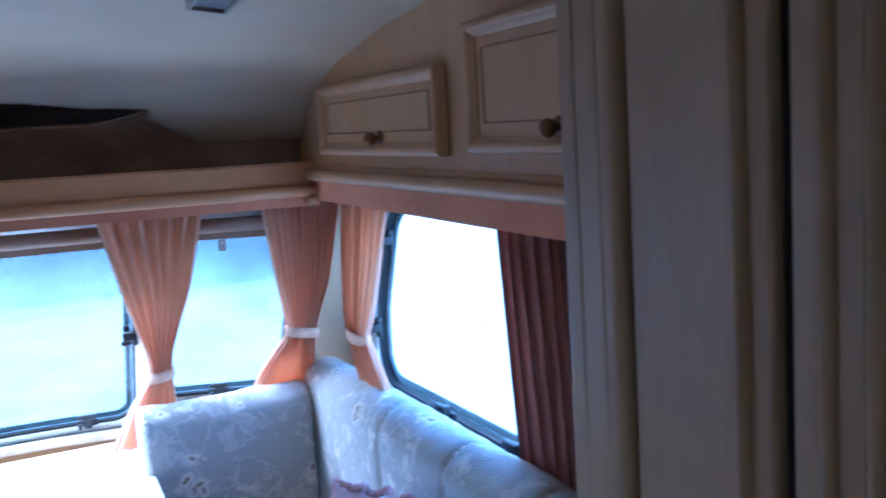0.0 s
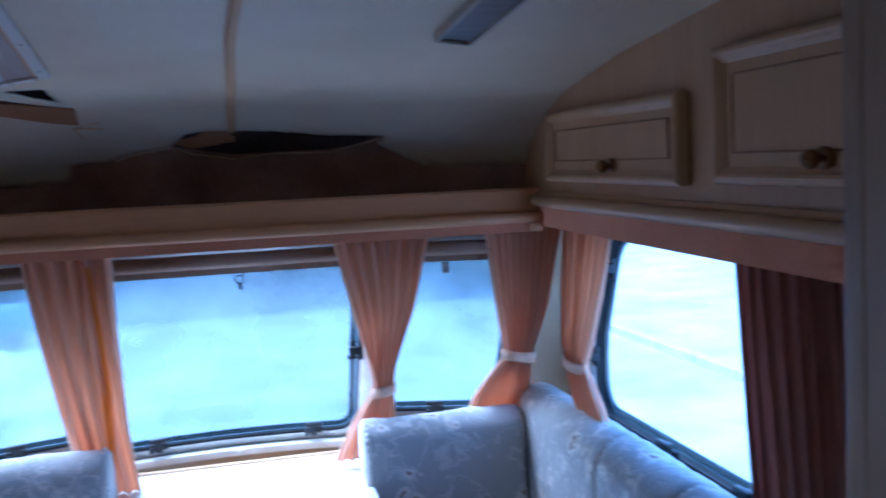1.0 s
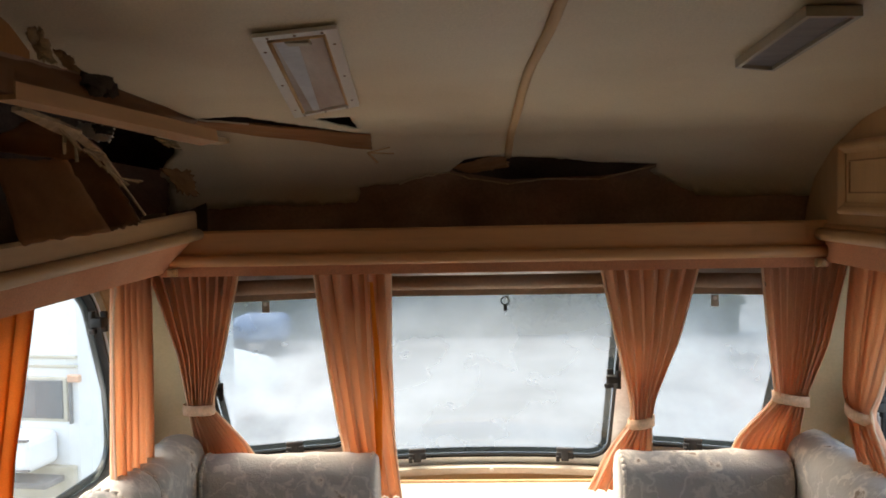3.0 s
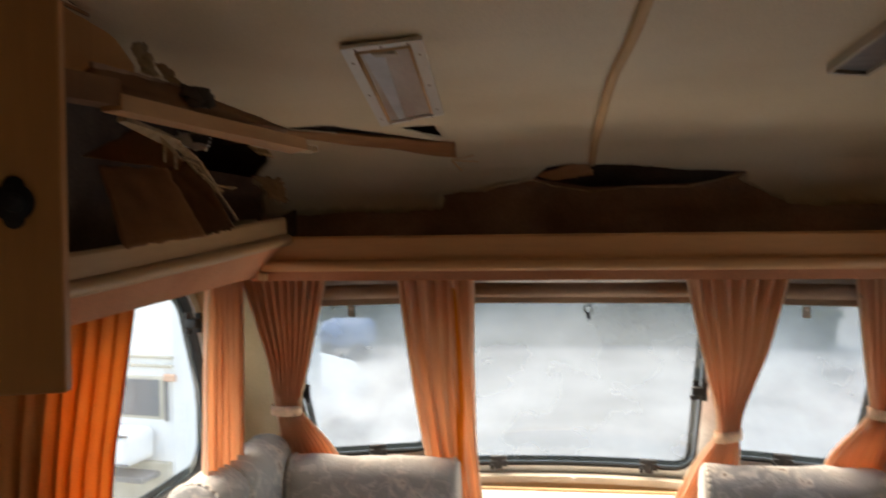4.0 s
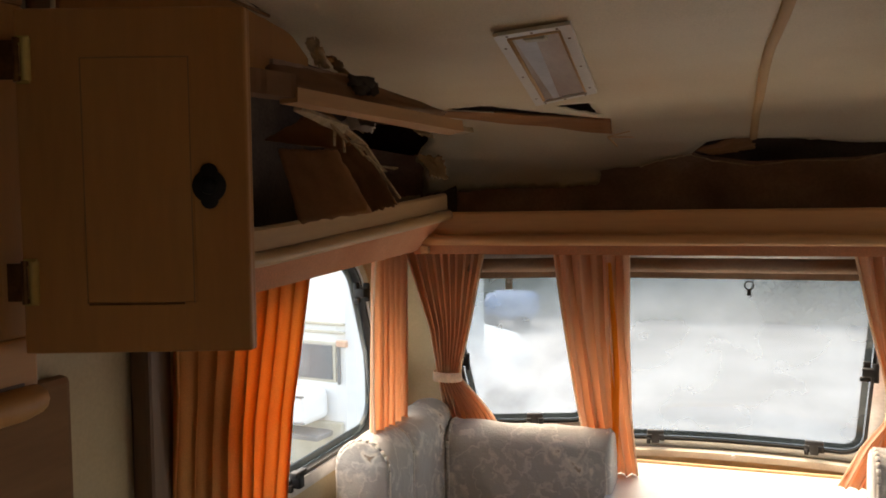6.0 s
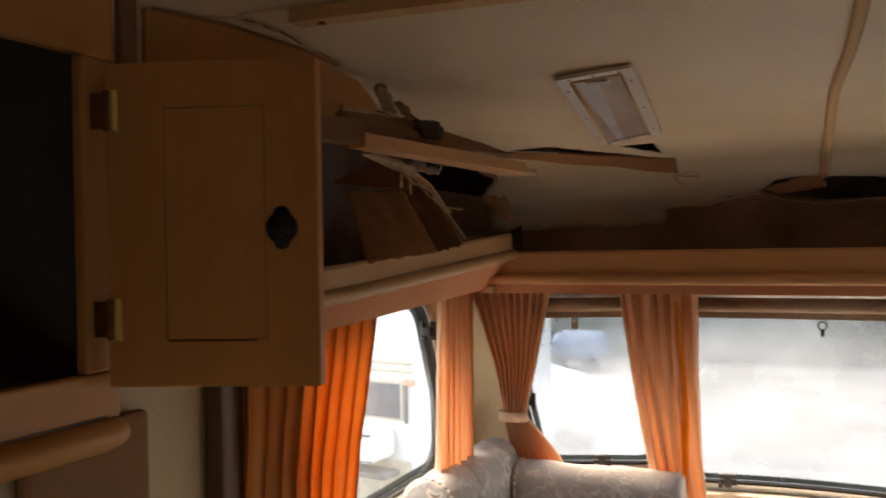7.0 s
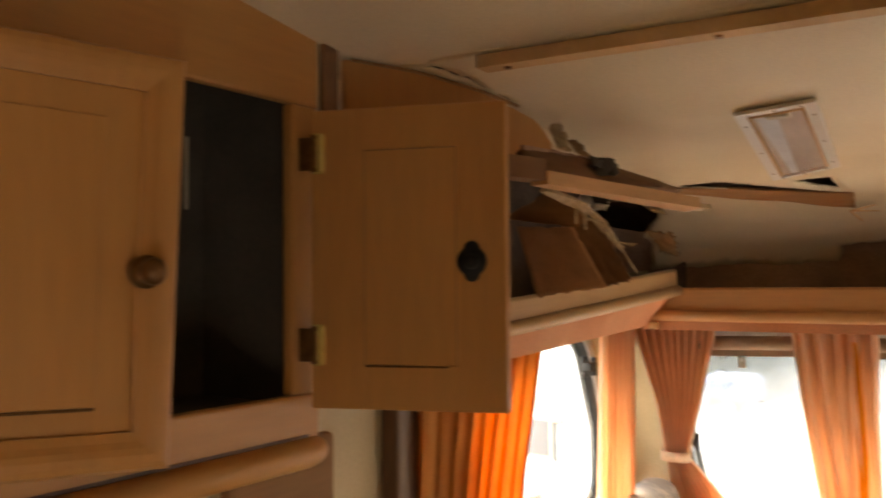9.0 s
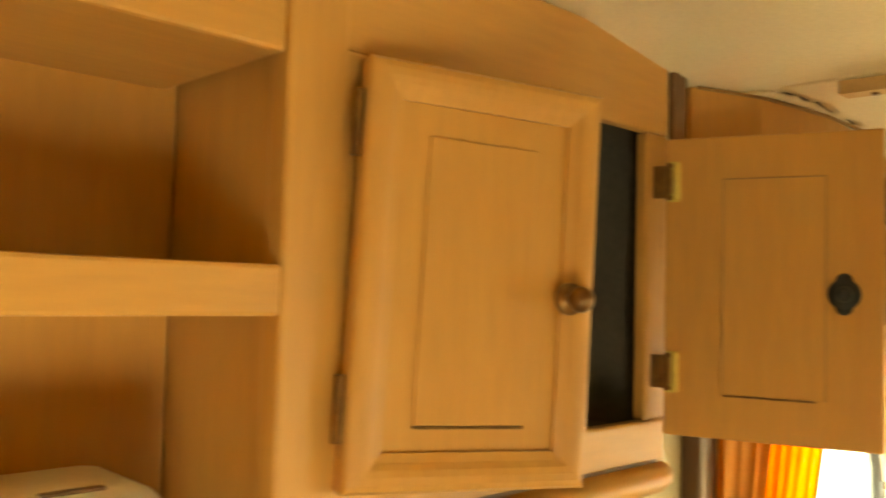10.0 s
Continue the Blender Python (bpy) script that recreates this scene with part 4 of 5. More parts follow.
# ---- blinds behind the pelmet ----
def blind(x0, x1, label, wide=False, shift=0.0):
    ob = thing("roller_blind", label, "blind", ((x0 + x1) / 2, front_y((x0 + x1) / 2, 1.6) - 0.05, 1.56), "roller blinds")
    pts = [(x, front_y(x, 1.585) - 0.055, 1.585) for x in (x0, x1)]
    part("roll", rod(bmesh.new(), pts[0], pts[1], 0.019, 14), M_BLIND, ob, "", True)
    b = bmesh.new()
    p = [(x, front_y(x, 1.552) - 0.035, 1.552) for x in (x0, x1)]
    strip(b, p, [(-0.004, -0.006), (0.004, -0.006), (0.004, 0.02), (-0.004, 0.02)])
    part("bottom_bar", b, M_BLIND, ob)
    b = bmesh.new()
    m = (Vector(p[0]) + Vector(p[1])) / 2 + Vector((shift, 0, -0.004))
    if wide:
        ringp = [m + Vector((0.011 * math.sin(2 * math.pi * i / 16), -0.004, -0.018 - 0.011 * math.cos(2 * math.pi * i / 16))) for i in range(17)]
        for p0, p1 in zip(ringp, ringp[1:]):
            rod(b, p0, p1, 0.0022, 6)
        box(b, m + Vector((-0.005, -0.007, -0.046)), m + Vector((0.005, -0.001, -0.028)), 0.002)
        part("pull", b, M_PLASTIC, ob, "small dark pull ring with tab")
    else:
        box(b, m + Vector((-0.010, -0.006, -0.034)), m + Vector((0.010, -0.002, -0.004)), 0.002)
        part("pull", b, M_GREYRIM, ob, "small metal pull plate")
        part("rivet", rod(bmesh.new(), m + Vector((0, -0.0085, -0.012)), m + Vector((0, -0.006, -0.012)), 0.005, 12), M_WHITE, ob)
    return ob


blind(-0.36, 0.36, "rolled-up beige blind over the centre window", True, 0.04)
blind(-0.70, -0.46, "rolled-up beige blind over the side front window", False, -0.015)
blind(0.46, 0.70, "rolled-up beige blind over the side front window")


# ---- seats ----
def cushion(bm, lo, hi, r, seed=0, puff=0.008):
    t = bmesh.new()
    bmesh.ops.create_cube(t, size=1)
    c, s = [(a + b) / 2 for a, b in zip(lo, hi)], [b - a for a, b in zip(lo, hi)]
    bmesh.ops.transform(t, matrix=Matrix.Translation(c) @ Matrix.Diagonal((*s, 1)), verts=t.verts)
    bmesh.ops.bevel(t, geom=t.edges[:], offset=r, segments=6, profile=0.5, affect="EDGES")
    bmesh.ops.subdivide_edges(t, edges=[e for e in t.edges if e.calc_length() > 0.08], cuts=5, use_grid_fill=True)
    for v in t.verts:
        d = noise.noise((v.co * 7) + Vector((seed, 0, 0))) + 0.5 * noise.noise((v.co * 19) + Vector((0, seed, 0)))
        n = (v.co - Vector(c)).normalized()
        v.co += n * puff * d
    return join(bm, t)


def bolster_section(half, z0, z1):
    """Front foot, up the front, round the top and down the back: (across, height) and the way outward."""
    rows = [(-half, z0, -1, 0), (-half, z0 + (z1 - half - z0) * 0.35, -1, 0), (-half, z0 + (z1 - half - z0) * 0.7, -1, 0)]
    for i in range(13):
        a = math.pi * (1 - i / 12)
        rows.append((half * math.cos(a), z1 - half + half * math.sin(a), math.cos(a), math.sin(a)))
    return rows + [(half, z0 + (z1 - half - z0) * 0.5, 1, 0), (half, z0, 1, 0)]


def backrest(label, along, a0, a1, c, half, z0, z1, seams, piped, at):
    """A roll-topped sofa back from a0 to a1 along x or y, centred at c across, with sewn seams and piping at its ends."""
    ob = thing("seat_backrest", label, "sofa back", at, "caravan seat backs")
    put = (lambda s, u, z: Vector((s, c + u, z))) if along == "x" else (lambda s, u, z: Vector((c + u, s, z)))
    sec = bolster_section(half, z0, z1)
    cuts = [a0, *seams, a1]
    for k, (s0, s1) in enumerate(zip(cuts, cuts[1:])):
        bm = bmesh.new()
        prev = None
        st = sorted({*steps(s0, s1, 0.02), s0 + 0.004, s0 + 0.012, s1 - 0.004, s1 - 0.012})
        first = None
        for s in st:
            d = min(s - s0, s1 - s)
            r = 0.022
            dent = r - math.sqrt(max(0, r * r - max(0, r - d) ** 2))
            dent *= 0.55 if d < r else 1
            cur = []
            for u, z, nu, nz in sec:
                w = 0.005 * noise.noise((s * 9, u * 14, z * 9 + k)) + 0.0035 * noise.noise((s * 24, u * 30, z * 24 + k))
                cur.append(bm.verts.new(put(s, u + nu * (w - dent), z + nz * (w - dent))))
            if prev:
                for i in range(len(cur)):
                    j = (i + 1) % len(cur)
                    bm.faces.new((prev[i], prev[j], cur[j], cur[i]))
            first = first or cur
            prev = cur
        bm.faces.new(first[::-1])
        bm.faces.new(prev)
        part("cushion", bm, M_SOFA, ob, "", True)
    for s in piped:
        bm = bmesh.new()
        pts = [put(s, u * 0.94, z - 0.003 * (nz > 0.5)) for u, z, nu, nz in sec]
        for p, q in zip(pts, pts[1:]):
            rod(bm, p, q, 0.006, 8)
        part("piping", bm, M_PIPING, ob, "pale piping cord", True)
    for s in seams:
        bm = bmesh.new()
        pts = [put(s, u - nu * 0.006, z - nz * 0.006) for u, z, nu, nz in sec]
        for p, q in zip(pts, pts[1:]):
            rod(bm, p, q, 0.004, 6)
        part("seam_cord", bm, M_PIPING, ob, "sewn cord in the seam", True)
    return ob


backrest("floral grey sofa back under the front window beside the drawers", "x", 0.340, 0.805, 2.405, 0.072, 0.62, 1.105, (), (0.352,), (0.58, 2.45, 0.62))
backrest("floral grey sofa back under the front window beside the drawers", "x", -0.815, -0.320, 2.405, 0.072, 0.62, 1.105, (), (-0.335, -0.80), (-0.58, 2.45, 0.62))
backrest("long floral grey sofa back in segments along the side wall", "y", 0.80, 2.44, 0.885, 0.078, 0.62, 1.155, (1.22, 1.52, 1.86), (), (0.88, 1.6, 0.62))
backrest("floral grey sofa back with rounded end along the side wall", "y", 1.915, 2.44, -0.888, 0.076, 0.62, 1.16, (2.10,), (1.927,), (-0.88, 2.2, 0.62))
for sx in (1, -1):
    st = thing("bench_seat", "padded grey floral bench seat on a wooden locker base", "bench seat", (sx * 0.66, 1.6, 0), "bench seats")
    b = bmesh.new()
    x0, x1 = sorted((sx * 0.36, sx * 0.99))
    box(b, (x0, 0.80, 0.0), (x1, 2.52, 0.42), 0.004)
    part("base", b, M_OAK_Y, st)
    part("seat_cushion", cushion(bmesh.new(), (x0, 0.80, 0.422), (x1, 2.38, 0.612), 0.05, sx), M_SOFA, st, "", True)
pw = thing("scatter_pillow", "small pink frilled pillow propped against the sofa back", "pillow", (0.70, 1.53, 0.612))
PW = Matrix.Translation((0.715, 1.53, 0.615)) @ Matrix.Rotation(math.atan2(-0.33, 0.13), 4, "Z")
pb = bmesh.new()
cushion(pb, (-0.19, -0.05, 0.0), (0.19, 0.05, 0.44), 0.048, 9, 0.02)
bmesh.ops.transform(pb, matrix=PW, verts=pb.verts)
part("cover", pb, M_PILLOW, pw, "", True)
pb = bmesh.new()
edge_pts = []
for i in range(121):
    t = 2 * math.pi * i / 120
    r = 1 / max(abs(math.cos(t)), abs(math.sin(t))) ** 0.85
    edge_pts.append(PW @ Vector((0.205 * r * math.cos(t), 0.010 * math.sin(19 * t), 0.235 + 0.225 * r * math.sin(t) + 0.006 * math.sin(23 * t))))
for p0, p1 in zip(edge_pts, edge_pts[1:]):
    rod(pb, p0, p1, 0.008, 6)
part("frill", pb, M_PILLOW, pw, "gathered pink frill", True)

# ---- chest between the seats ----
ch = thing("drawer_chest", "white-topped drawer chest under the front window", "chest", (0, 2.4, 0))
slab(ch, "top", (-0.338, 2.15, 0.912), (0.362, 2.665, 0.938), M_WHITE, "glossy white laminate top", 0.005)
slab(ch, "top_edge", (-0.338, 2.666, 0.905), (0.362, 2.678, 0.945), M_PINE, "thin wooden back lip", 0.003)
slab(ch, "carcass", (-0.325, 2.18, 0.0), (0.349, 2.66, 0.911), M_OAK_X)
for k in range(4):
    dz = 0.06 + k * 0.21
    dr = slab(ch, "drawer", (-0.315, 2.164, dz), (0.339, 2.1795, dz + 0.195), M_OAK_X)
    knob(dr, (0.012, 2.164, dz + 0.1), (0, -1, 0))
sill = bmesh.new()
strip(sill, [(x, front_y(x, 0.955) - 0.03, 0.955) for x in steps(-0.95, 0.95, 0.1)], [(-0.03, -0.012), (0.03, -0.012), (0.03, 0.008), (-0.03, 0.008)])
structure("window_sill", sill, M_CREAM, "cream ledge under the front windows", "sill")
stud = bmesh.new()
rod(stud, (0.0, front_y(0, 0.955) - 0.062, 0.957), (0.0, front_y(0, 0.955) - 0.072, 0.957), 0.006, 12)
structure("trim_stud", stud, M_WHITE, "small white plastic stud on the window ledge", "stud")


# ---- ceiling fittings ----
def on_ceiling(x, y, drop=0.0):
    return Vector((x, y, ceiling_z(x, y) - drop))


def fitting(name, label, corners, mat_lens, rim, drop, screws, sink=0.004, lens_at=0.6, rim_mat=M_WHITE):
    """A four-cornered fitting lying on the lining: rim boards, lens and screws. corners run round it in plan."""
    c = [on_ceiling(x, y, sink) for x, y in corners]
    mid = sum(c, Vector()) / 4
    ob = thing(name, label, "ceiling light", mid)
    across, along = (c[1] - c[0]).length, (c[2] - c[1]).length
    fu, fv = rim / across, rim / along
    inner = [c[0].lerp(c[1], u).lerp(c[3].lerp(c[2], u), v) for u, v in ((fu, fv), (1 - fu, fv), (1 - fu, 1 - fv), (fu, 1 - fv))]
    n = (c[1] - c[0]).cross(c[2] - c[0]).normalized()
    if n.z > 0:
        n = -n
    for i in range(4):
        j = (i + 1) % 4
        b = bmesh.new()
        q = [c[i], c[j], inner[j], inner[i]]
        lo = [b.verts.new(p) for p in q]
        hi = [b.verts.new(p + n * drop) for p in q]
        b.faces.new(lo)
        b.faces.new(hi[::-1])
        for k in range(4):
            b.faces.new((lo[k], lo[(k + 1) % 4], hi[(k + 1) % 4], hi[k]))
        part("rim", b, rim_mat, ob, "dull plastic rim")
    b = bmesh.new()
    lo = [b.verts.new(p + n * 0.001) for p in inner]
    hi = [b.verts.new(p + n * drop * lens_at) for p in inner]
    b.faces.new(lo)
    b.faces.new(hi[::-1])
    for k in range(4):
        b.faces.new((lo[k], lo[(k + 1) % 4], hi[(k + 1) % 4], hi[k]))
    part("lens", b, mat_lens, ob, "dusty plastic cover, painted pale for daylight on the roof vent")
    if screws:
        b = bmesh.new()
        tri = [inner[0].lerp(inner[1], 0.10), inner[0].lerp(inner[1], 0.50), inner[3].lerp(inner[2], 0.38), inner[3].lerp(inner[2], 0.24)]
        lo = [b.verts.new(p + n * (drop * lens_at + 0.0006)) for p in tri]
        hi = [b.verts.new(p + n * (drop * lens_at + 0.0016)) for p in tri]
        b.faces.new(lo)
        b.faces.new(hi[::-1])
        for k in range(4):
            b.faces.new((lo[k], lo[(k + 1) % 4], hi[(k + 1) % 4], hi[k]))
        part("flyscreen_flap", b, M_FLAP, ob, "bluish white flap behind the cover")
        for i in range(3):
            e0, e1 = (inner[0], inner[1]) if i == 0 else (inner[1], inner[2]) if i == 1 else (inner[3], inner[0])
            b = bmesh.new()
            rod(b, e0.lerp(mid, 0.05) + n * 0.003, e1.lerp(mid, 0.05) + n * 0.003, 0.0035, 8)
            part("inner_lip", b, M_PINE, ob, "yellowed inner lip", True)
        b = bmesh.new()
        c0 = inner[0].lerp(inner[1], 0.5).lerp(inner[3].lerp(inner[2], 0.5), 0.07) + n * drop * 0.4
        box(b, c0 - Vector((0.018, 0.012, 0.004)), c0 + Vector((0.018, 0.012, 0.004)), 0.003)
        part("vent_handle", b, M_GREYRIM, ob, "small grey handle")
        for i in range(4):
            for f in (0.12, 0.5, 0.88):
                p = (c[i].lerp(c[(i + 1) % 4], f) + inner[i].lerp(inner[(i + 1) % 4], f)) / 2 + n * drop
                part("screw", rod(bmesh.new(), p, p + n * 0.0012, 0.0022, 8), M_BRONZE, ob)
    return ob


fitting("roof_vent", "cream-rimmed roof vent in the torn lining, daylight painted into its dusty cover", [(-0.333, 1.217), (-0.212, 1.192), (-0.255, 1.707), (-0.398, 1.785)], M_LENS, 0.018, 0.006, True, 0.003, 0.12)
fitting("ceiling_light", "slim ceiling lamp with dusty ribbed cover, unlit", [(0.392, 1.17), (0.465, 1.175), (0.450, 1.46), (0.380, 1.43)], M_SMOKE, 0.007, 0.014, False, rim_mat=M_GREYRIM)
bt = bmesh.new()
strip(bt, [on_ceiling(lerp(((0.9, 0.088), (1.134, 0.079), (1.46, 0.059), (1.84, 0.054), (2.15, 0.046)), y), y, 0.003) for y in steps(0.95, 2.16, 0.06)], round_section(0.009, 10, 0.5))
structure("trim_ceiling_seam", bt, M_PINE, "yellowed cover strip along the ceiling seam", "trim", True)
rl = bmesh.new()
strip(rl, [on_ceiling(x, 0.895 + 0.03 * (x + 0.68), 0.010) for x in steps(-0.59, 0.98, 0.1)], [(-0.016, -0.008), (0.016, -0.008), (0.016, 0.010), (-0.016, 0.010)])
structure("trim_ceiling_rail", rl, M_PINE, "bare pine batten across the ceiling", "trim")

for x in (-0.55, -0.27, 0.05, 0.4):
    p = on_ceiling(x, 0.895 + 0.03 * (x + 0.68), 0.018)
    sc = bmesh.new()
    rod(sc, p, p + Vector((0, 0, -0.003)), 0.005, 10)
    structure("trim_screw", sc, M_BRONZE, "dull brown screw head in the batten", "screw")

# ---- damage over the left shelf ----
def plank(name, label, a, b2, w, h, mat, twist=0.0, category="debris"):
    ob = thing(name, label, category, a, "broken ceiling pieces")
    a, b2 = Vector(a), Vector(b2)
    n = 14
    t = bmesh.new()
    rings = []
    d = (b2 - a).normalized()
    right = d.cross(Vector((0, 0, 1))).normalized()
    up = right.cross(d)
    for i in range(n + 1):
        f = i / n
        ca, sa = math.cos(twist * f), math.sin(twist * f)
        r2, u2 = right * ca + up * sa, up * ca - right * sa
        jag = 1 + 0.10 * noise.noise((f * 9, a.x * 9, a.z * 5))
        p = a.lerp(b2, f)
        rings.append([t.verts.new(p + r2 * x * w * jag + u2 * z * h) for x, z in ((-0.5, -0.5), (0.5, -0.5), (0.5, 0.5), (-0.5, 0.5))])
    for r0, r1 in zip(rings, rings[1:]):
        for k in range(4):
            t.faces.new((r0[k], r0[(k + 1) % 4], r1[(k + 1) % 4], r1[k]))
    t.faces.new(rings[0][::-1])
    t.faces.new(rings[-1])
    part("board", t, mat, ob)
    return ob


def ragged(name, label, corners, mat, seed, thick_m=0.004, rag=0.012, bend=0.0, category="debris"):
    """A torn sheet between four corners, with uneven edges and a slight curl."""
    c = [Vector(p) for p in corners]
    mid = sum(c, Vector()) / 4
    ob = thing(name, label, category, mid, "broken ceiling pieces")
    nn = (c[1] - c[0]).cross(c[3] - c[0]).normalized()
    t = bmesh.new()
    k = 16
    g = []
    for i in range(k + 1):
        row = []
        for j in range(k + 1):
            u, v = i / k, j / k
            p = c[0].lerp(c[1], u).lerp(c[3].lerp(c[2], u), v)
            if i in (0, k) or j in (0, k):
                p = p + (p - mid).normalized() * rag * (noise.noise((u * 8, v * 8, seed)) + 0.6 * noise.noise((u * 23, v * 23, seed)))
            p = p + nn * (bend * math.sin(math.pi * v) + 0.004 * noise.noise((u * 4, v * 4, seed + 3)))
            row.append(t.verts.new(p))
        g.append(row)
    for i in range(k):
        for j in range(k):
            t.faces.new((g[i][j], g[i + 1][j], g[i + 1][j + 1], g[i][j + 1]))
    s = part("sheet", t, mat, ob, "", True)
    so = s.modifiers.new("thickness", "SOLIDIFY")
    so.thickness = thick_m
    return ob


remains = thing("broken_locker_front", "remaining strip of orange oak locker front above the batten", "panel", (-0.69, 0.92, 1.93), "broken ceiling pieces")
rb = bmesh.new()
prev = None
for y in steps(0.826, 1.16, 0.012):
    x = lerp(((0.826, -0.775), (0.90, -0.700), (0.99, -0.648), (1.07, -0.628), (1.16, -0.612)), y)
    top = ceiling_z(x, y) - 0.003 - 0.004 * abs(noise.noise((y * 30, 3, 1))) - lerp(((1.0, 0), (1.12, 0.010), (1.16, 0.035)), y)
    low = lerp(((0.826, 1.90), (1.0, 1.925), (1.16, 1.945)), y)
    cur = [rb.verts.new(q) for q in ((x, y, low), (x, y, top), (x - 0.010, y + 0.004, top), (x - 0.010, y + 0.004, low))]
    if prev:
        for k in range(4):
            rb.faces.new((prev[k], prev[(k + 1) % 4], cur[(k + 1) % 4], cur[k]))
    else:
        rb.faces.new(cur)
    prev = cur
rb.faces.new(prev[::-1])
part("board", rb, M_OAK_Z, remains)
eb = bmesh.new()
strip(eb, [(x + 0.003, y, ceiling_z(x, y) - 0.004) for x, y in ((lerp(((0.826, -0.775), (0.90, -0.700), (0.99, -0.648), (1.07, -0.628)), q), q) for q in steps(0.83, 1.07, 0.02))],
      [(-0.0015, -0.002), (0.0015, -0.002), (0.0015, 0.002), (-0.0015, 0.002)])
part("edge_bead", eb, M_BEAD, remains, "thin brown bead along the ceiling")
bb = plank("broken_batten", "pale pine batten hanging loose under the torn ceiling", (-0.530, 0.950, 1.899), (-0.449, 1.385, 1.888), 0.030, 0.019, M_LOOSE, 0.18)
part("broken_end", strip(bmesh.new(), [(-0.4488, 1.384, 1.888), (-0.443, 1.41, 1.886), (-0.438, 1.43, 1.887)], [(-0.006, -0.007), (0.010, -0.004), (0.007, 0.005), (-0.009, 0.006)]), M_SPLINTER, bb, "splintered pale batten end")
plank("fixed_batten", "brown batten still fixed where the loose one broke off", (-0.572, 0.850, 1.912), (-0.534, 0.955, 1.910), 0.034, 0.030, M_DAMP, 0.0)
db = ragged("dark_batten", "dark damp batten still fixed behind the loose one", [(-0.583, 1.0, 1.953), (-0.558, 1.2, 1.957), (-0.488, 1.46, 1.925), (-0.566, 1.0, 1.906)], M_DAMP, 5, 0.014, 0.003)
part("torn_edge", strip(bmesh.new(), [(-0.583 + 0.02 * f, 1.0 + 0.2 * f, 1.953 + 0.003 * f + 0.003 * noise.noise((f * 14, 2, 2))) for f in steps(0, 1, 0.05)], [(-0.003, -0.003), (0.003, -0.003), (0.003, 0.004), (-0.003, 0.004)]), M_ROT_SHADE, db, "frayed damp upper edge")
ragged("batten_knot", "dark broken nub on the damp batten", [(-0.552, 1.18, 1.955), (-0.526, 1.21, 1.950), (-0.524, 1.21, 1.928), (-0.550, 1.18, 1.930)], M_INNER, 6, 0.012, 0.006)
ragged("fallen_board", "brown plywood board fallen slantwise on the shelf", [(-0.826, 1.44, 1.866), (-0.708, 1.45, 1.863), (-0.642, 1.46, 1.742), (-0.775, 1.42, 1.724)], M_PLY, 3, 0.006, 0.004)
ragged("fallen_board", "brown plywood board leaning behind the batten", [(-0.905, 1.52, 1.892), (-0.799, 1.52, 1.942), (-0.752, 1.52, 1.940), (-0.696, 1.52, 1.862)], M_PLY, 7, 0.006, 0.005)
ragged("fallen_board", "damp dark board leaning beside the fallen one", [(-0.722, 1.475, 1.859), (-0.670, 1.48, 1.882), (-0.594, 1.47, 1.757), (-0.648, 1.465, 1.742)], M_DAMP, 9, 0.006, 0.006)
plank("splinter", "broad pale splinter torn from the loose batten", (-0.588, 1.08, 1.898), (-0.566, 1.19, 1.876), 0.016, 0.006, M_SPLINTER, 0.9)
plank("splinter", "pale splinter hanging in the hole", (-0.568, 1.185, 1.879), (-0.556, 1.245, 1.850), 0.011, 0.005, M_SPLINTER, 0.8)
plank("splinter", "pale splinter bent down over the hole", (-0.556, 1.24, 1.853), (-0.548, 1.29, 1.812), 0.008, 0.004, M_SPLINTER, 0.5)
plank("splinter", "thin pale splinter hanging to the shelf", (-0.548, 1.285, 1.815), (-0.532, 1.33, 1.768), 0.003, 0.002, M_SPLINTER, 0.5)
ragged("hanging_lining", "curl of tan lining at the edge of the hole", [(-0.722, 1.90, 1.878), (-0.652, 1.90, 1.868), (-0.650, 1.92, 1.812), (-0.690, 1.91, 1.826)], M_TAN, 12, 0.003, 0.014, 0.010)
ragged("hanging_lining", "pale scrap of lining under the batten end", [(-0.655, 1.70, 1.924), (-0.613, 1.70, 1.914), (-0.603, 1.70, 1.897), (-0.636, 1.70, 1.906)], M_SPLINTER, 13, 0.003, 0.006, 0.004)
ragged("torn_flap", "curled tuft of pale lining beside the hole", [(-0.612, 1.16, 2.016), (-0.598, 1.17, 2.014), (-0.586, 1.18, 1.968), (-0.606, 1.17, 1.974)], M_SPLINTER, 15, 0.005, 0.006, 0.014)
ragged("torn_flap", "small frayed tuft of lining beside the hole", [(-0.596, 1.19, 1.992), (-0.584, 1.20, 1.990), (-0.566, 1.22, 1.958), (-0.582, 1.21, 1.962)], M_TAN, 17, 0.004, 0.006, 0.008)
frng = random.Random(11)
for k in range(16):
    f = frng.random()
    base = Vector((-0.575, 1.14, 1.888)).lerp(Vector((-0.550, 1.28, 1.822)), f)
    tip = base + Vector((frng.uniform(-0.006, 0.026), frng.uniform(-0.01, 0.03), frng.uniform(-0.030, 0.006)))
    plank("splinter", "short frayed splinter on the broken strip", tuple(base), tuple(tip), 0.004, 0.002, M_SPLINTER, 0.6)
ragged("insulation_scrap", "scrap of white insulation in the hole", [(-0.755, 1.6, 1.945), (-0.690, 1.6, 1.930), (-0.700, 1.6, 1.905), (-0.770, 1.6, 1.918)], M_WHITE, 16, 0.004, 0.008)
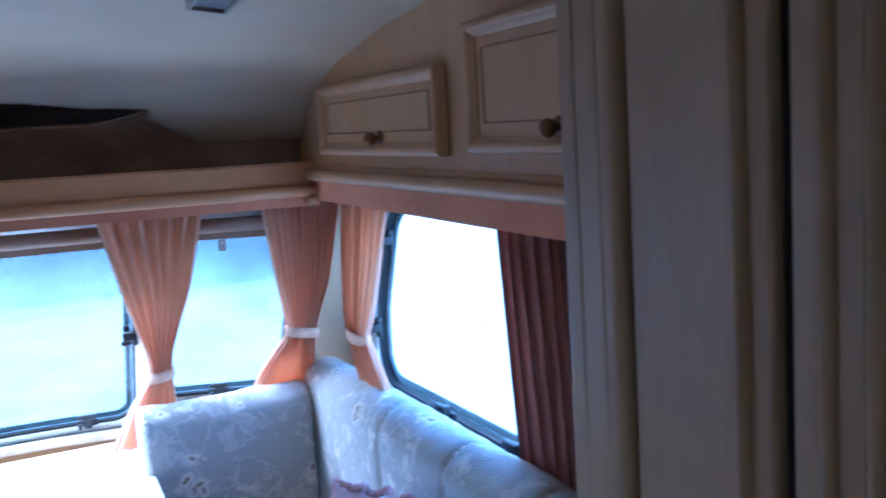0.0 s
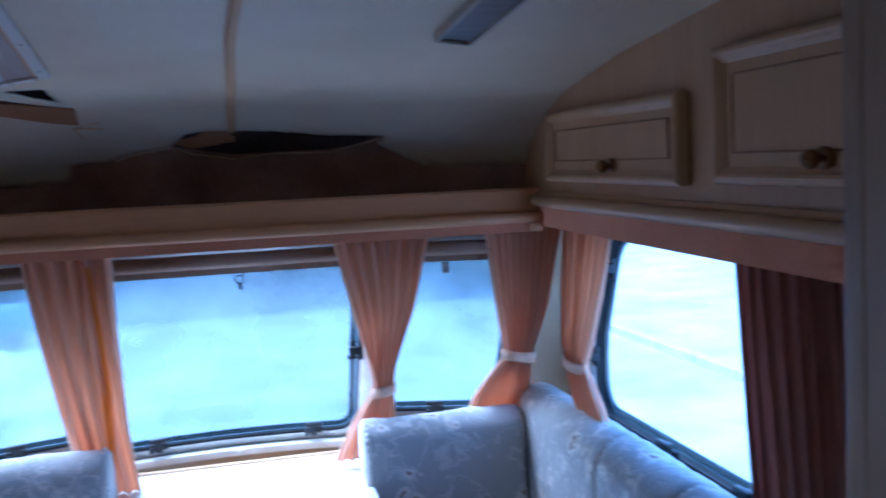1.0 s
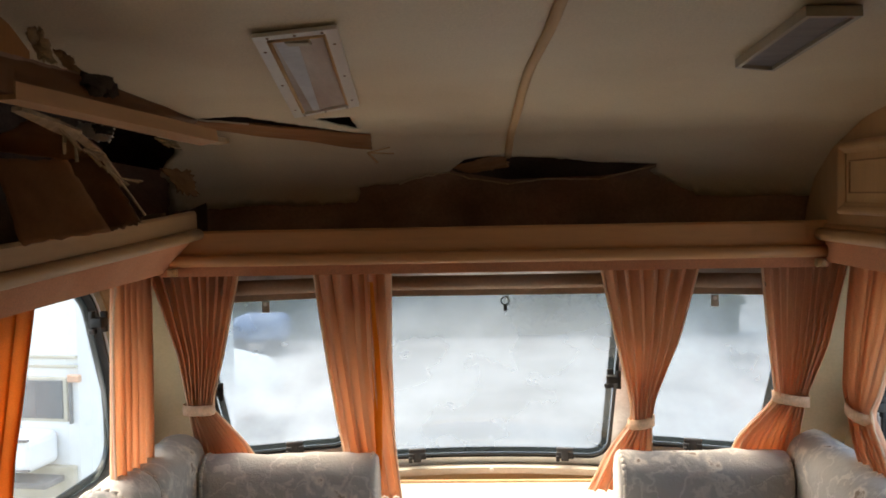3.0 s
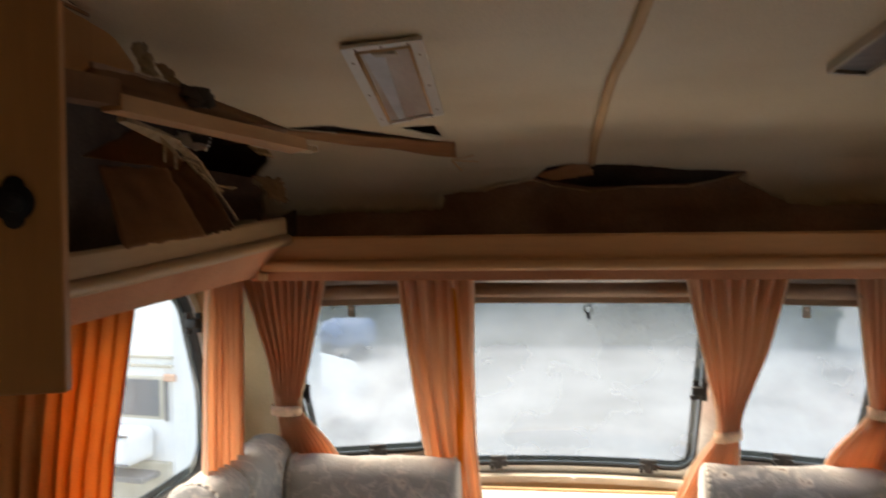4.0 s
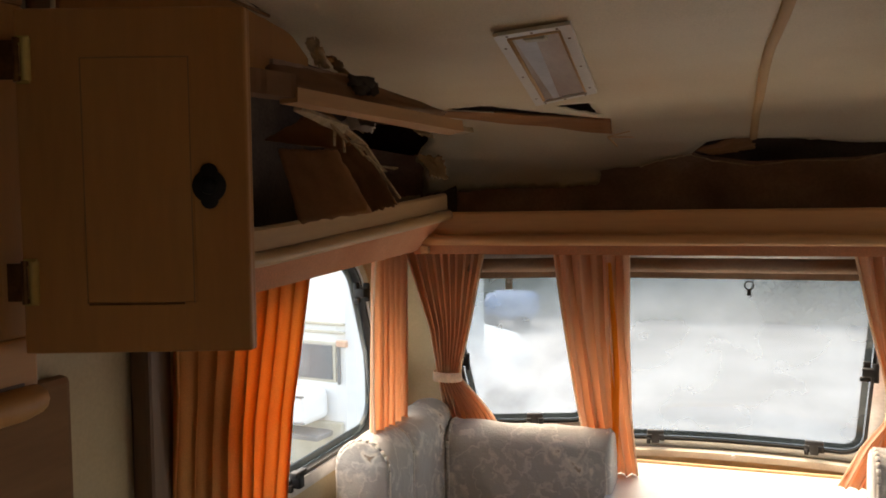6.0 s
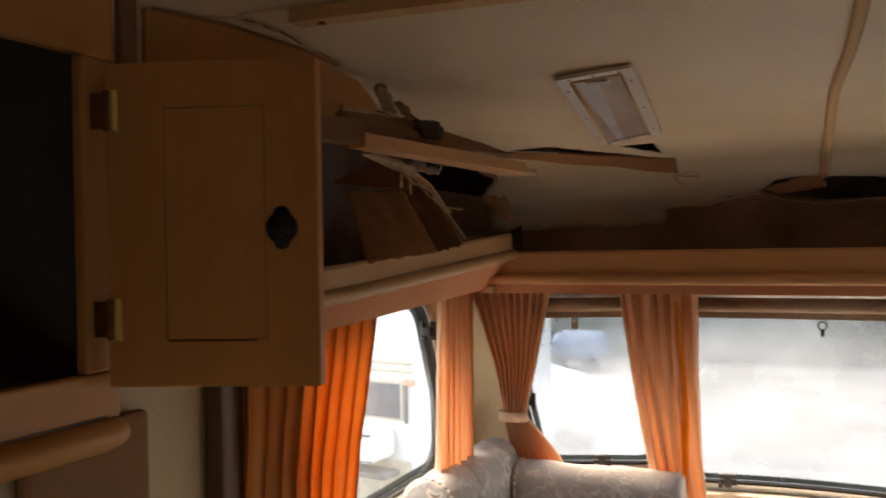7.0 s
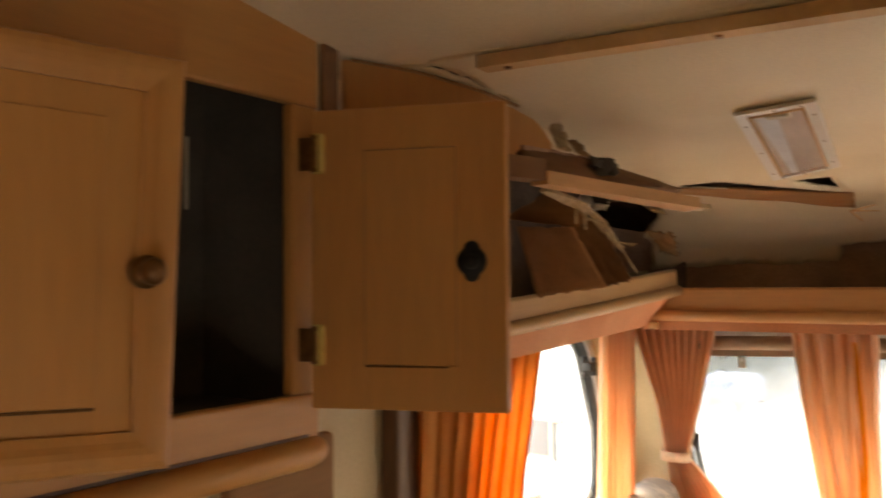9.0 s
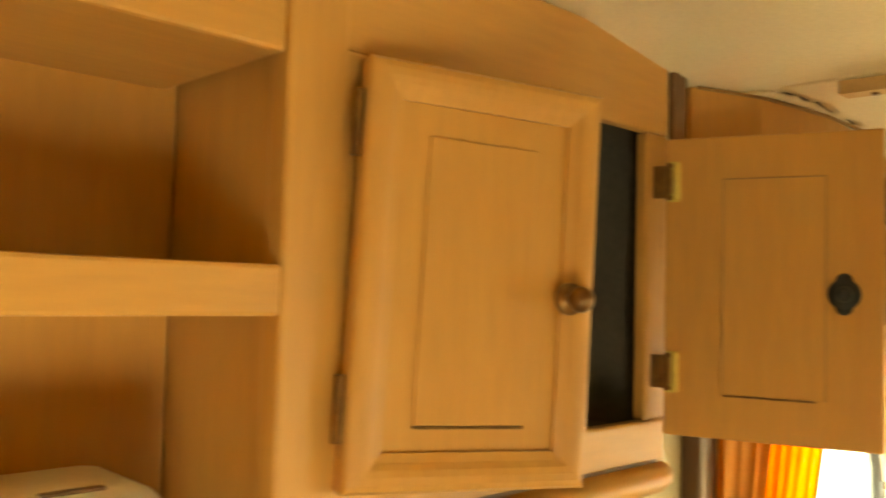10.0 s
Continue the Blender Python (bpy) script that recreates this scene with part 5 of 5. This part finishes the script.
# Dark sheet holds the shade of an opening in the insulation.
ragged("insulation_scrap", "dark sheet painted as the opening in the white insulation", [(-0.728, 1.59, 1.937), (-0.688, 1.59, 1.932), (-0.690, 1.59, 1.918), (-0.722, 1.59, 1.922)], M_INNER, 19, 0.003, 0.004)
ragged("split_batten", "orange-brown wooden batten bared by the split lining",
       [(x, y, ceiling_z(x, y) + 0.003) for x, y in ((-0.64, 1.785), (-0.27, 1.995), (-0.28, 2.09), (-0.63, 1.85))], M_BATTEN, 21, 0.006, 0.002)
for k, (dx, dz) in enumerate(((0.052, 0.012), (0.060, -0.002), (0.02, -0.022))):
    plank("splinter", "fine splinters sticking out at the end of the split", (-0.285, 2.055, 1.912), (-0.285 + dx, 2.06 + 0.01 * k, 1.912 + dz), 0.005, 0.003, M_PINE)
ragged("frayed_edge", "frayed brown backing paper in the ceiling tear", [(-0.095, 2.225, 1.885), (0.04, 2.172, 1.918), (0.05, 2.25, 1.885), (-0.05, 2.25, 1.872)], M_PLY, 33, 0.003, 0.008)
lip = thing("torn_lip", "thin pale torn edge along the ceiling tear", "debris", (0.1, 2.26, 1.85), "broken ceiling pieces")
lb = bmesh.new()
strip(lb, [(x, lerp(((-0.10, 2.226), (-0.05, 2.252), (0.05, 2.278), (0.14, 2.258), (0.28, 2.252), (0.42, 2.182)), x) + 0.004 * noise.noise((x * 40, 0, 0)),
            ceiling_z(x, lerp(((-0.10, 2.226), (-0.05, 2.252), (0.05, 2.278), (0.14, 2.258), (0.28, 2.252), (0.42, 2.182)), x)) - 0.001 + 0.002 * noise.noise((x * 50, 3, 0))) for x in steps(-0.10, 0.41, 0.01)],
      [(-0.003, -0.0015), (0.003, -0.0015), (0.003, 0.0015), (-0.003, 0.0015)])
part("edge", lb, M_SPLINTER, lip)
lb = bmesh.new()
rag = lambda x: lerp(((-0.337, 2.262), (-0.29, 2.255), (-0.24, 2.262), (-0.19, 2.240), (-0.145, 2.232), (-0.10, 2.222)), x) + 0.006 * noise.noise((x * 55, 4, 0))
strip(lb, [(x, rag(x), ceiling_z(x, rag(x)) - 0.002 + 0.003 * noise.noise((x * 60, 5, 0))) for x in steps(-0.23, -0.10, 0.005)],
      [(-0.003, -0.0015), (0.003, -0.0015), (0.003, 0.0015), (-0.003, 0.0015)])
part("ragged_edge", lb, M_LINING, lip, "ragged pale lining edge")

# ---- outdoors ----
M_KERB = material("concrete_kerb", (0.36, 0.35, 0.33), 0.9, (0.28, 0.27, 0.25), 5, fine=0.25)
M_GRASS = material("pale_gravel", (0.38, 0.375, 0.36), 0.9, (0.22, 0.215, 0.205), 0.9, fine=0.4, bump=0.4)
M_PANEL = material("white_caravan_panel", (0.80, 0.80, 0.79), 0.35, (0.72, 0.73, 0.73), 1.5, fine=0.05, bump=0.02)
M_GLASSDARK = material("dark_window_glass", (0.10, 0.11, 0.12), 0.1, (0.16, 0.17, 0.18), 2)
M_HEDGE = material("hedge_leaves", (0.07, 0.09, 0.05), 0.8, (0.12, 0.13, 0.08), 6, fine=0.5)
M_AMBER = material("amber_lens", (0.72, 0.40, 0.26), 0.3)
M_SEAM = material("grey_rubber_seam", (0.16, 0.16, 0.165), 0.7, (0.10, 0.10, 0.105), 9, fine=0.2)
M_BLUE = material("blue_tarpaulin", (0.25, 0.36, 0.55), 0.6, (0.17, 0.26, 0.42), 3, fine=0.3)
gm = bmesh.new()
bmesh.ops.create_grid(gm, x_segments=1, y_segments=1, size=400, matrix=Matrix.Translation((0, 0, -0.55)))
structure("ground", gm, M_GRASS, "pale concrete yard around the caravan", "ground")

# neighbouring caravan, its front end turned towards the side window
NB = Matrix.Translation((-2.56, 5.40, -0.55)) @ Matrix.Rotation(math.atan2(0.15, -0.99), 4, "Z")
nb = thing("parked_caravan", "white touring caravan with grey front window parked close by", "caravan", (-3.5, 6.5, -0.55))


def nb_box(name, lo, hi, mat, label="", bevel=0.02, parent=None):
    b = bmesh.new()
    box(b, lo, hi, bevel, NB, 3)
    return part(name, b, mat, parent or nb, label)


nb_box("body", (0, -2.3, 0.35), (2.1, 0, 2.75), M_PANEL, "", 0.14)
for z in (1.39, 1.45):
    nb_box("trim_rail", (0.06, -0.01, z), (2.04, 0.02, z + 0.02), M_GREYRIM, "dull grey trim rail", 0.006)
fw = nb_box("front_window", (0.13, -0.01, 1.04), (1.86, 0.016, 1.33), M_GREYRIM, "grey acrylic front window", 0.05)
for x0 in (0.16, 0.73, 1.30):
    nb_box("pane", (x0, 0.008, 1.06), (x0 + 0.53, 0.022, 1.31), M_GLASSDARK, "", 0.03, fw)
nb_box("gas_locker", (0.20, 0.0, 0.78), (1.55, 0.32, 1.0), M_PANEL, "white gas locker box", 0.05)
nb_box("lower_panel", (0.08, -0.01, 0.40), (2.0, 0.03, 0.76), M_GREYRIM, "dull grey lower front panel", 0.02)
nb_box("marker_light", (0.03, 0.0, 1.30), (0.12, 0.035, 1.35), M_AMBER, "amber marker light", 0.01)
for x0, x1, z0, z1 in ((0.20, 1.55, 0.985, 0.997), (0.20, 1.55, 0.80, 0.81), (0.50, 0.51, 0.81, 0.985), (0.98, 0.99, 0.81, 0.985)):
    nb_box("locker_seam", (x0, 0.30, z0), (x1, 0.328, z1), M_SEAM, "grey rubber seam on the gas locker", 0.003)
for x0, x1 in ((0.10, 0.115), (0.70, 0.715), (1.27, 1.285)):
    nb_box("window_seal", (x0, 0.0, 1.03), (x1, 0.026, 1.34), M_SEAM, "grey window seal", 0.003)
for x0 in (0.35, 0.60, 0.95):
    nb_box("curtain_gap", (x0, 0.010, 1.07), (x0 + 0.10, 0.024, 1.30), M_SEAM, "dark gap between its curtains", 0.01)
nb_box("front_step", (0.16, 0.0, 0.66), (1.6, 0.22, 0.70), M_SEAM, "grey step under the gas locker", 0.01)
nb_box("drawbar", (0.95, 0.0, 0.30), (1.05, 1.1, 0.37), M_SEAM, "weathered drawbar", 0.01)
nb_box("corner_steady", (0.12, 0.05, 0.0), (0.17, 0.10, 0.40), M_SEAM, "grey corner steady leg", 0.01)
nb_box("jockey_stem", (0.60, 0.55, 0.0), (0.65, 0.60, 0.75), M_SEAM, "grey jockey wheel stem", 0.01)
wheel = part("wheel", rod(bmesh.new(), NB @ Vector((-0.02, -1.3, 0.32)), NB @ Vector((0.16, -1.3, 0.32)), 0.30, 24), M_BLACK, nb)
part("rim", rod(bmesh.new(), NB @ Vector((-0.03, -1.3, 0.32)), NB @ Vector((0.02, -1.3, 0.32)), 0.18, 20), M_ALU, wheel)
wheel = part("wheel", rod(bmesh.new(), NB @ Vector((1.94, -1.3, 0.32)), NB @ Vector((2.12, -1.3, 0.32)), 0.30, 24), M_BLACK, nb)
part("rim", rod(bmesh.new(), NB @ Vector((2.08, -1.3, 0.32)), NB @ Vector((2.13, -1.3, 0.32)), 0.18, 20), M_ALU, wheel)


def parked_car(label, at, turn, paint):
    """A small hatchback: lofted body, glasshouse, windows, lights and four wheels."""
    ob = thing("parked_car", label, "car", at, "parked cars")
    m = Matrix.Translation(at) @ Matrix.Rotation(radians(turn), 4, "Z")

    def loft(name, rows, mat, parent, lab=""):
        b = bmesh.new()
        rings = []
        for x, hw, z0, z1 in rows:
            rings.append([b.verts.new(m @ Vector((x, y, z))) for y, z in ((-hw, z0), (hw, z0), (hw, z0 + (z1 - z0) * 0.6), (hw * 0.88, z1), (-hw * 0.88, z1), (-hw, z0 + (z1 - z0) * 0.6))])
        for r0, r1 in zip(rings, rings[1:]):
            for k in range(6):
                b.faces.new((r0[k], r0[(k + 1) % 6], r1[(k + 1) % 6], r1[k]))
        b.faces.new(rings[0][::-1])
        b.faces.new(rings[-1])
        return part(name, b, mat, parent, lab, True)

    loft("body", ((-1.9, 0.70, 0.28, 0.62), (-1.8, 0.80, 0.22, 0.80), (-0.8, 0.83, 0.2, 0.92), (0.9, 0.83, 0.2, 0.90), (1.75, 0.78, 0.22, 0.72), (1.95, 0.66, 0.3, 0.55)), paint, ob)
    loft("glasshouse", ((-1.6, 0.70, 0.85, 0.90), (-1.1, 0.68, 0.88, 1.36), (0.1, 0.68, 0.88, 1.40), (0.95, 0.70, 0.86, 0.92)), M_GLASSDARK, ob, "dark car windows")
    loft("roof", ((-1.15, 0.60, 1.35, 1.40), (-0.5, 0.62, 1.38, 1.45), (0.15, 0.60, 1.37, 1.43)), paint, ob)
    for x in (-1.2, 1.2):
        for y in (-0.78, 0.78):
            w = part("wheel", rod(bmesh.new(), m @ Vector((x, y - 0.09, 0.29)), m @ Vector((x, y + 0.09, 0.29)), 0.29, 20), M_BLACK, ob)
            part("rim", rod(bmesh.new(), m @ Vector((x, y - 0.10, 0.29)), m @ Vector((x, y + 0.10, 0.29)), 0.17, 16), M_ALU, w)
    return ob


parked_car("small white hatchback parked in the yard", (-4.35, 9.5, -0.55), -6, M_PANEL)
tp = thing("covered_trailer", "trailer under a bright blue tarpaulin", "trailer", (-4.0, 15.0, -0.55))
b = bmesh.new()
cushion(b, (-4.35, 14.6, -0.35), (-3.45, 15.4, 0.12), 0.15, 4, 0.05)
part("tarpaulin", b, M_BLUE, tp, "", True)
for x in (-4.2, -3.6):
    part("wheel", rod(bmesh.new(), (x, 14.50, -0.40), (x, 14.62, -0.40), 0.15, 20), M_BLACK, tp)


def hedge():
    """A long unclipped hedge of many small leaf clumps."""
    rng = random.Random(7)
    verts, faces = [], []
    for i in range(3600):
        x = rng.uniform(-14, 5)
        top = 0.95 + 0.5 * noise.noise((x * 0.5, 0, 3)) + 0.25 * noise.noise((x * 1.7, 1, 3))
        z = -0.55 + (top + 0.55) * rng.random() ** 0.7
        y = 16.6 + rng.gauss(0, 0.2)
        r = rng.uniform(0.05, 0.12)
        a, t = rng.uniform(0, 6.28), rng.uniform(-0.9, 0.9)
        u = Vector((math.cos(a), math.sin(a) * 0.4, math.sin(t))).normalized() * r
        v = Vector((-math.sin(a) * 0.5, 0.3, math.cos(t))).normalized() * r * 0.6
        c, k = Vector((x, y, z)), len(verts)
        verts += [c - u, c - v, c + u, c + v]
        faces.append((k, k + 1, k + 2, k + 3))
    xs = steps(-14, 5, 0.25)
    k0 = len(verts)
    for x in xs:
        top = 0.80 + 0.5 * noise.noise((x * 0.5, 0, 3)) + 0.25 * noise.noise((x * 1.7, 1, 3))
        for j in range(7):
            verts.append(Vector((x, 16.75 + 0.15 * noise.noise((x * 2, j * 0.7, 5)), -0.55 + (top + 0.55) * j / 6)))
    for i in range(len(xs) - 1):
        for j in range(6):
            a = k0 + i * 7 + j
            faces.append((a, a + 7, a + 8, a + 1))
    me = bpy.data.meshes.new("hedge")
    me.from_pydata(verts, [], faces)
    me.materials.append(M_HEDGE)
    return tagged(new("hedge", me), "dense dark green hedge bordering the yard", "hedge", kind="stuff")


hedge()
kb = bmesh.new()
for k in range(14):
    box(kb, (5.2, 1.0 + k * 0.92, -0.56), (5.34, 1.905 + k * 0.92, -0.45), 0.015)
structure("kerb", kb, M_KERB, "low pale concrete kerb along the yard", "kerb")
